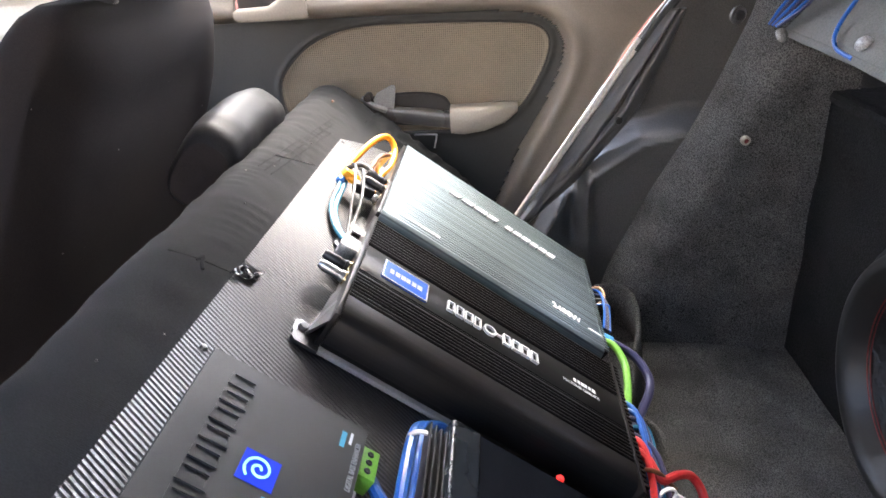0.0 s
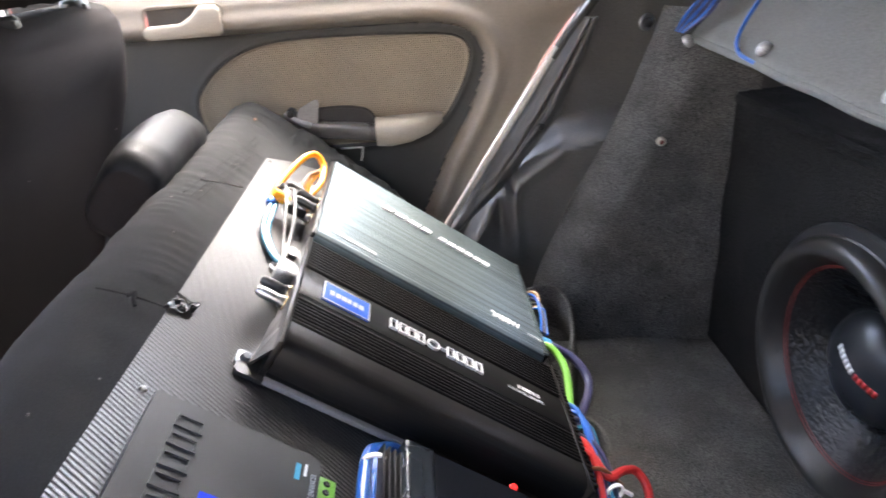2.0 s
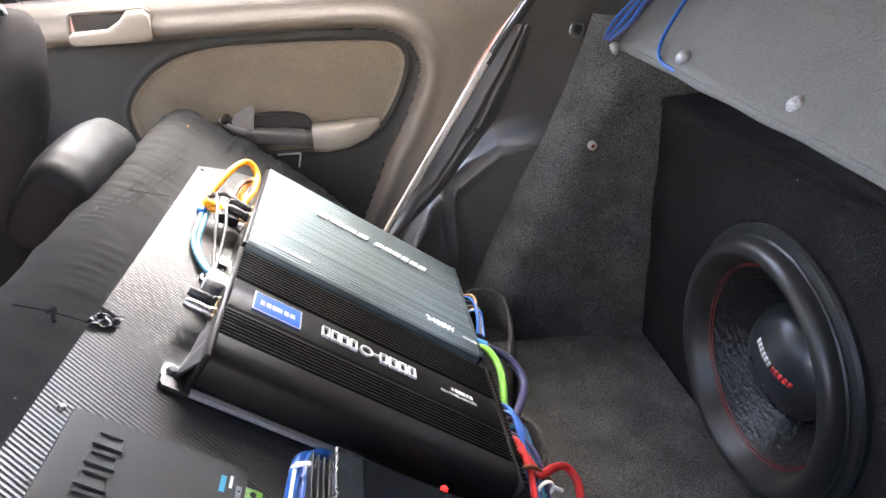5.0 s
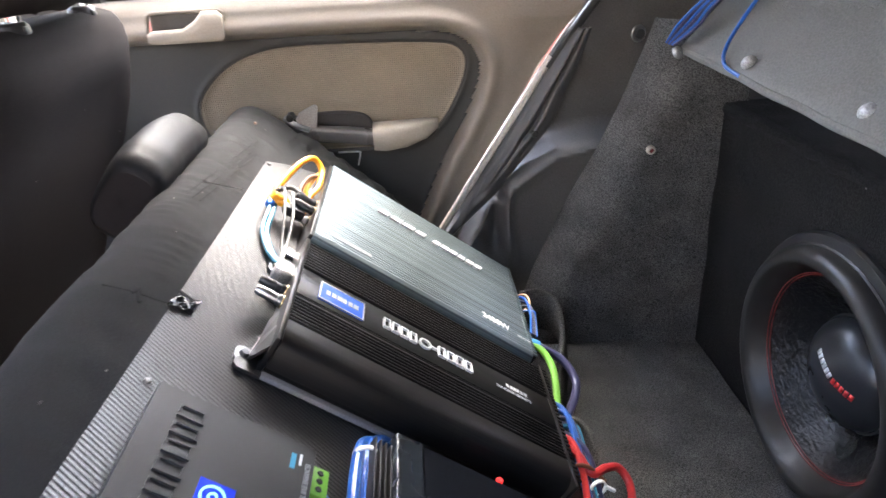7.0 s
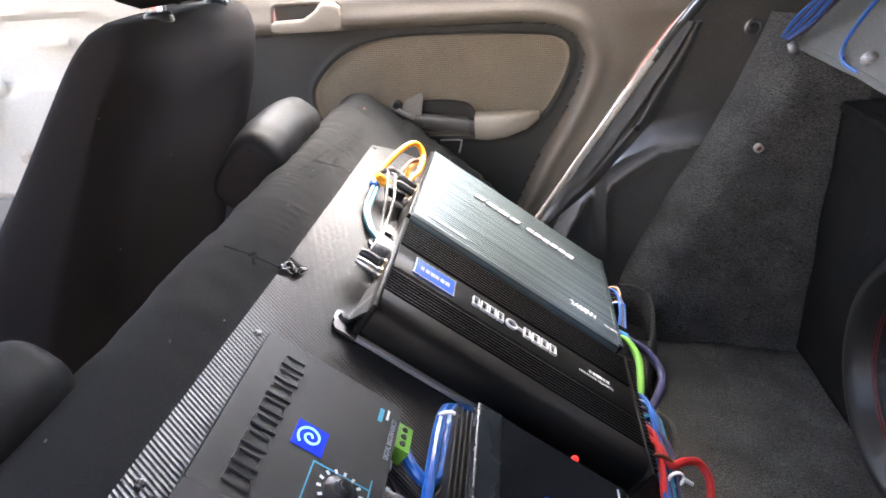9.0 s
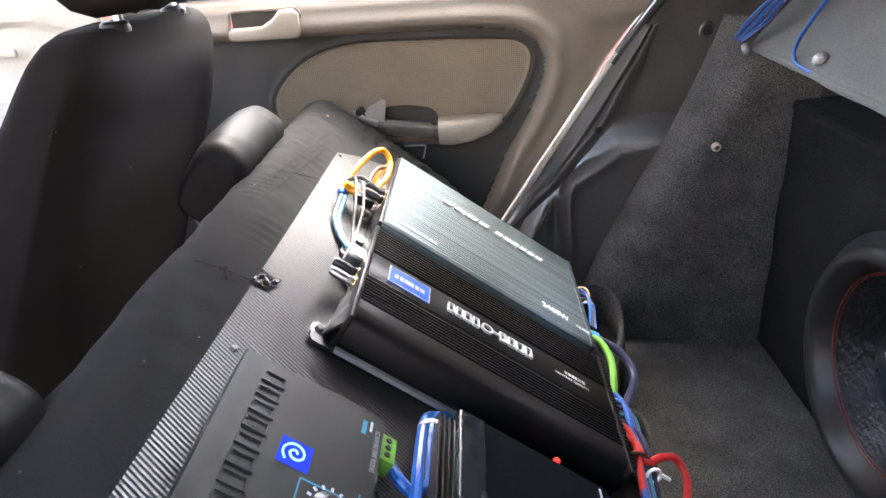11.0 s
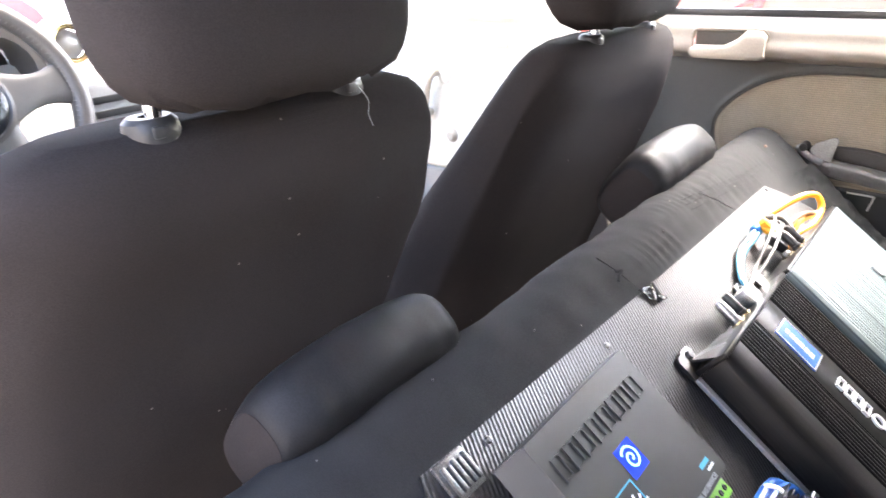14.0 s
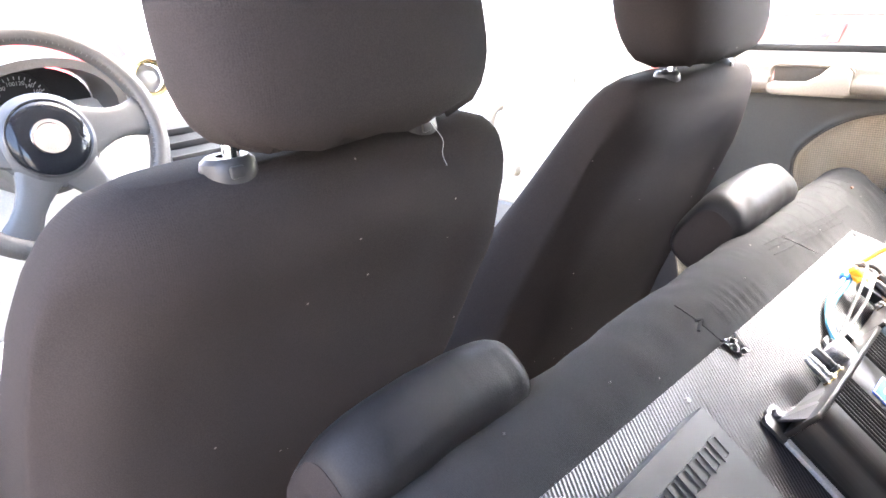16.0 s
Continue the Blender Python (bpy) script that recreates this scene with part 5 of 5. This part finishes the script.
thicken(part("panel", sheet(fd_pt, 70, 60, keep=lambda c: c.z >= 0.66), CREAM, front_door), 0.005, 1.0)
thicken(part("kick_panel", sheet(fd_pt, 70, 60, keep=lambda c: c.z < 0.66), GREY_PLASTIC, front_door, "grey lower panel"), 0.005, 1.0)
part("pull_handle", tube([(-0.665, 0.715, 0.915), (-0.670, 0.680, 0.905), (-0.680, 0.672, 0.86), (-0.690, 0.680, 0.815), (-0.692, 0.715, 0.805)], 0.011, 12), BEIGE, front_door, "beige vertical pull handle")
part("pull_socket", lathe([(0, 0.004), (0.018, 0.003), (0.022, 0)], 20, m=Matrix.Translation((-0.640, 0.704, 0.905)) @ pose(0, 0, 0, 90)), CREAM, front_door)
part("inner_handle", box(-0.53, -0.44, 0.690, 0.700, 0.985, 1.000, 0.004), CREAM, front_door)
part("winder_boss", lathe([(0, 0.012), (0.010, 0.011), (0.016, 0.004), (0.020, 0)], 24, m=Matrix.Translation((-0.622, 0.703, 0.752)) @ pose(0, 0, 0, 90)), BEIGE, front_door, "round beige boss")
single("window_front_right", loft([[(x, body_y(z) + dy, z) for x, z in ((-1.05, 1.10), (-0.24, 1.10), (-0.20, 1.46), (-0.62, 1.46))] for dy in (0.0, 0.004)]), GLASS, "clear side window of the front door", "window", "structure", smooth=False).visible_shadow = False
strip("pillar_front_right", [(-1.12, 0.70, 1.06), (-0.86, 0.62, 1.30), (-0.68, 0.58, 1.48)], 0.035, 0.03, DOOR_DARK, "dark windscreen pillar", "pillar")
strip("pillar_front_left", [(-1.12, -0.70, 1.06), (-0.86, -0.62, 1.30), (-0.68, -0.58, 1.48)], 0.035, 0.03, DOOR_DARK, "dark windscreen pillar", "pillar")

# left side and rear of the body
strip("pillar_middle_left", [(-0.21, -0.745, 0.24), (-0.205, -0.745, 0.70), (-0.185, -0.745, SILL), (-0.15, -0.66, 1.30), (-0.13, -0.60, 1.48)], 0.05, 0.028, DOOR_DARK, "dark plastic pillar between the doors", "pillar")
single("sill_left", box(-0.2, 0.75, -0.78, -0.70, 0.20, 0.36, 0.02), DOOR_DARK, "dark door sill under the open rear door", "sill", "structure")
single("door_left_front", box(-1.15, -0.26, -0.76, -0.725, 0.30, 1.07, 0.01), CREAM, "cream card of the closed driver's door", "car door", "structure")
single("roof_rail_left", loft([[(x, -0.60 + a, 1.475 + b) for a, b in superring(0, 0, 0.035, 0.03, 3, 12)] for x in (-0.8, 1.5)]), DOOR_DARK, "dark roof rail above the open door", "trim", "structure")
single("door_left_rear", box(0.0, 0.90, -0.035, 0.0, 0.30, 1.05, 0.01), DOOR_DARK, "dark card of the rear door standing open", "car door", "structure", Matrix.Translation((-0.17, -0.79, 0)) @ pose(0, 0, 0, 0, 0, -100))
# Added panel across part of the door opening, keeps low light off the boot.
single("lower_blocker_left", box(0.42, 0.80, -0.765, -0.737, 0.30, 1.05, 0.01), DOOR_DARK, "unseen dark panel added to block light low on the left", "trim", "structure")
# Out of view: added to bounce warm light in and cover the low sky.
single("bounce_wall", box(-7.0, 9.0, -3.2, -3.0, 0, 2.3), material("pale_bounce_wall", (0.56, 0.51, 0.45), 0.9, grain=40, bump=0.3, vary=0.1, spot=1), "unseen pale wall added to bounce light into the car", "wall", "structure")
# No known tinted window: this opaque pane is added to hold back left-hand light.
single("side_blocker_left", loft([[(x, y + d, z) for x, y, z in ((0.42, -0.752, 1.05), (0.80, -0.752, 1.05), (0.66, -0.605, 1.475), (0.42, -0.605, 1.475))] for d in (-0.005, 0.0)]), NEAR_BLACK, "unseen dark pane added to block light from the left", "window", "structure", smooth=False)
# Opaque pane added in the unseen tailgate opening to darken the seat backs.
single("tailgate_blocker", loft([[(x + d, y, z) for y, z in ((-0.64, 1.10), (0.64, 1.10), (0.56, 1.475), (-0.56, 1.475)) for x in (1.68 - 0.36 * (z - 1.10),)] for d in (0.0, 0.005)]), NEAR_BLACK, "unseen dark pane added to block light from the rear", "window", "structure", smooth=False)
single("quarter_left", box(0.80, 1.65, -0.77, -0.735, 0.24, 1.12, 0.01), TRIM_BLACK, "black vinyl quarter trim", "trim", "structure")
single("quarter_right_rear", box(1.00, 1.65, 0.742, 0.77, 0.24, 1.12, 0.01), TRIM_BLACK, "black vinyl quarter trim", "trim", "structure")
for side, word in ((1, "right"), (-1, "left")):
    single("pillar_rear_" + word, loft([[(x, side * (body_y(z) + dy), z) for x, z in ((0.775, SILL - 0.02), (1.66, SILL - 0.02), (1.45, 1.47), (0.62, 1.47))] for dy in (-0.012, 0.02)]), DOOR_DARK, "dark trim of the broad rear pillar", "pillar", "structure", smooth=False)
single("tailgate", box(1.66, 1.70, -0.72, 0.72, 0.24, 1.10, 0.01), DOOR_DARK, "dark inside of the closed tailgate", "tailgate", "structure")

# ---- dashboard, cluster and wheel ----
dash = thing("dashboard", Matrix.Translation((-0.134, 0.050, -0.020)), "light grey dashboard in strong daylight", "dashboard")
prof = [(-1.15, 1.03), (-0.95, 1.06), (-0.84, 1.05), (-0.79, 1.01), (-0.77, 0.94), (-0.80, 0.80), (-0.86, 0.62), (-1.15, 0.55)]
part("fascia", extrude(prof, -0.72, 0.70, "y"), PANEL_GREY, dash, sharp=50)
hood = []
for k in range(17):
    a = math.pi * k / 16
    hood.append((-0.338 + 0.138 * math.cos(a), 1.035 + 0.108 * math.sin(a) ** 0.7))
part("cluster_hood", loft([[(x, y if i < 2 else -0.335 + (y + 0.335) * 0.88, z if i < 2 else 1.03 + (z - 1.03) * 0.86) for y, z in hood] for i, x in enumerate((-0.97, -0.735, -0.735, -0.86))], caps=False, closed=False), DOOR_DARK, dash, "dark hood over the instruments")
part("cluster_face", extrude([(-0.335 + (y + 0.335) * 0.88, 1.0 + (z - 1.0) * 0.86) for y, z in hood], -0.872, -0.866, "x"), BLACK_PLASTIC, dash)
dial = part("speedometer", lathe([(0, 0.002), (0.058, 0.002), (0.060, 0.006), (0.064, 0.006), (0.064, 0.0)], 48, m=Matrix.Translation((-0.866, -0.345, 1.055)) @ pose(0, 0, 0, 0, 90, 0)), BLACK_PLASTIC, dash, "round black speedometer dial")
marks = bmesh.new()
for k in range(25):
    a = radians(215 - 250 * k / 24)
    r = box(0.0465, 0.0525, -0.0008, 0.0008, 0.0, 0.0006)
    r.transform(Matrix.Translation((-0.8635, -0.345, 1.055)) @ Matrix(((0, 0, 1, 0), (1, 0, 0, 0), (0, 1, 0, 0), (0, 0, 0, 1))) @ pose(0, 0, 0, 0, 0, math.degrees(a)))
    joined(marks, r)
part("dial_marks", marks, WHITE_PRINT, dial, smooth=False)
UPRIGHT = Matrix(((0, 0, 1, 0), (1, 0, 0, 0), (0, 1, 0, 0), (0, 0, 0, 1)))
for k, word in enumerate(("20", "40", "60", "80", "100", "120", "140", "160", "180")):
    a = radians(215 - 250 * (k + 1) / 11)
    lettering("dial_figure", word, 0.0105, 0.0003, WHITE_PRINT, dial, Matrix.Translation((-0.863, -0.345 + 0.040 * math.cos(a), 1.055 + 0.040 * math.sin(a))) @ UPRIGHT)
part("needle", box(-0.8625, -0.8610, -0.347, -0.343, 1.030, 1.055), RED, dial)

vent = thing("air_vent", Matrix.Translation((-0.935, -0.075, 1.062)) @ pose(0, 0, 0, 0, 82, 0), "round dashboard air vent with a gold ring", "air vent")
part("bezel", lathe([(0.030, 0.004), (0.036, 0.012), (0.043, 0.012), (0.050, 0.004), (0.054, -0.03)], 40), PANEL_GREY, vent)
part("gold_ring", lathe([(0.027, 0.004), (0.031, 0.012), (0.036, 0.013), (0.035, 0.004)], 40), GOLD, vent, "gold coloured ring")
part("core", lathe([(0, 0.006), (0.012, 0.005), (0.027, -0.006), (0.030, -0.02)], 32), GREY_PLASTIC, vent)
stack = thing("centre_stack", Matrix.Translation((-0.134, 0.055, -0.01)), "grey centre console with dark slots", "console")
part("stack_panel", box(-0.80, -0.765, -0.145, 0.10, 0.70, 1.00, 0.012), GREY_PLASTIC, stack)
for k in range(4):
    part("slot", box(-0.768, -0.762, -0.130, 0.085, 0.958 - 0.028 * k, 0.972 - 0.028 * k, 0.001), BLACK_PLASTIC, stack)

WHEEL_GREY = material("grained_wheel_plastic", (0.040, 0.040, 0.040), 0.45, grain=600, bump=0.25, vary=0.08)
WHEEL = Matrix.Translation((-0.767, -0.332, 1.000)) @ pose(0, 0, 0, 0, 90 - 22, 0) @ pose(0, 0, 0, 0, 0, 90)
wheel = thing("steering_wheel", WHEEL, "grey leather steering wheel with stitched rim", "steering wheel")
R = 0.178
part("rim", lathe([(R + 0.0170 * math.cos(2 * math.pi * k / 16), 0.0175 * math.sin(2 * math.pi * k / 16)) for k in range(17)], 96), DOOR_DARK, wheel, "grained dark rim")
seam = bmesh.new()
for k in range(120):
    a = 2 * math.pi * k / 120
    s = box(R - 0.0150, R - 0.0110, -0.0005, 0.0005, 0.0095, 0.0128)
    s.transform(pose(0, 0, 0, 0, 0, math.degrees(a)))
    joined(seam, s)
part("stitching", seam, GREY_CABLE, wheel, "pale stitches inside the rim", smooth=False)
part("hub", lathe([(0, 0.030), (0.050, 0.029), (0.066, 0.024), (0.078, 0.010), (0.080, -0.03)], 56), WHEEL_GREY, wheel)
part("hub_ring", lathe([(0.060, 0.0265), (0.0625, 0.028), (0.065, 0.0255)], 56), BLACK_PLASTIC, wheel)
part("hub_cover", lathe([(0, 0.0345), (0.040, 0.034), (0.056, 0.030), (0.060, 0.026)], 56), GLOSS_BLACK, wheel, "glossy dark hub cover")
part("emblem", lathe([(0.0, 0.0360), (0.021, 0.0360), (0.022, 0.0375), (0.0275, 0.0375), (0.029, 0.034)], 48), CHROME, wheel, "round chrome emblem as a plain disc")
for a, w in ((6, 0.036), (174, 0.036), (240, 0.030), (300, 0.030)):
    ca, sa = math.cos(radians(a)), math.sin(radians(a))
    rings = []
    for k in range(7):
        t = 0.060 + (R - 0.060) * k / 6
        ww = w * (1.25 - 0.5 * math.sin(math.pi * k / 6))
        rings.append([(t * ca - b * sa * ww, t * sa + b * ca * ww, 0.010 - 0.012 * (k / 6) + c * 0.011) for b, c in superring(0, 0, 1, 1, 3.0, 16)])
    part("spoke", loft(rings), WHEEL_GREY, wheel)
stalk = thing("column_cover", Matrix.Translation((-0.815, -0.332, 0.955)), "grey steering column cover", "column cover")
part("shroud", loft([[(x, a * w, b * w * 0.8) for a, b in superring(0, 0, 1, 1, 3, 24)] for x, w in ((0.0, 0.055), (-0.05, 0.065), (-0.14, 0.07))]), DOOR_DARK, stalk)

# ---- outside: a parked van and pale wall ----
parked = thing("parked_car", Matrix.Translation((0.4, 2.6, 0)), "orange and white car parked outside the window", "car")
PALE_PAINT = material("white_car_paint", (0.75, 0.73, 0.70), 0.35, bump=0.0, vary=0.04)
ORANGE_PAINT = material("orange_car_paint", (0.34, 0.085, 0.055), 0.35, bump=0.0, vary=0.06)
part("body", box(-2.3, 1.9, 0, 1.6, 0.25, 1.03, 0.06, 4), ORANGE_PAINT, parked)
part("side_band", box(-2.2, 1.8, -0.008, 0.001, 0.28, 0.42, 0.003), PALE_PAINT, parked, "white band along the sill")
part("chevron", extrude([(-0.955, 0.896), (-0.757, 1.000), (-0.785, 0.906), (-0.826, 0.906), (-0.812, 0.950)], -0.012, -0.002, "y"), BODY_PAINT, parked, "red arrow shape on the side")
part("upper_band", box(-2.1, 1.7, 0.05, 1.5, 1.028, 1.12, 0.03, 3), PALE_PAINT, parked, "white band under the windows")
for x in (-1.5, 1.1):
    wheel_ = part("wheel", lathe([(0, 0.10), (0.18, 0.10), (0.20, 0.09), (0.27, 0.09), (0.29, 0.05), (0.29, -0.05)], 32, m=Matrix.Translation((x, 0.05, 0.29)) @ pose(0, 0, 0, 90)), RUBBER, parked)
single("yard_wall", box(-6.0, -5.8, -12, 14, 0, 3.2), material("pale_render", (0.78, 0.76, 0.72), 0.9, grain=40, bump=0.2, vary=0.06, spot=1), "pale rendered wall across the yard", "wall", "structure")
red_car = thing("red_car", Matrix.Translation((-4.2, 0.2, 0)), "red car parked ahead of the windscreen", "car")
part("body", loft([[(x, 0.8 * p, z + 0.45 * q) for p, q in superring(0, 0, 1, 1, 4, 24)] for x, z in ((-1.2, 0.68), (0.6, 0.68))]), BODY_PAINT, red_car)
for x in (-0.8, 0.2):
    for y in (-0.72, 0.72):
        part("wheel", lathe([(0, 0.09), (0.28, 0.09), (0.30, 0.05), (0.30, -0.09), (0, -0.09)], 28, m=Matrix.Translation((x, y, 0.30)) @ pose(0, 0, 0, 90)), RUBBER, red_car)
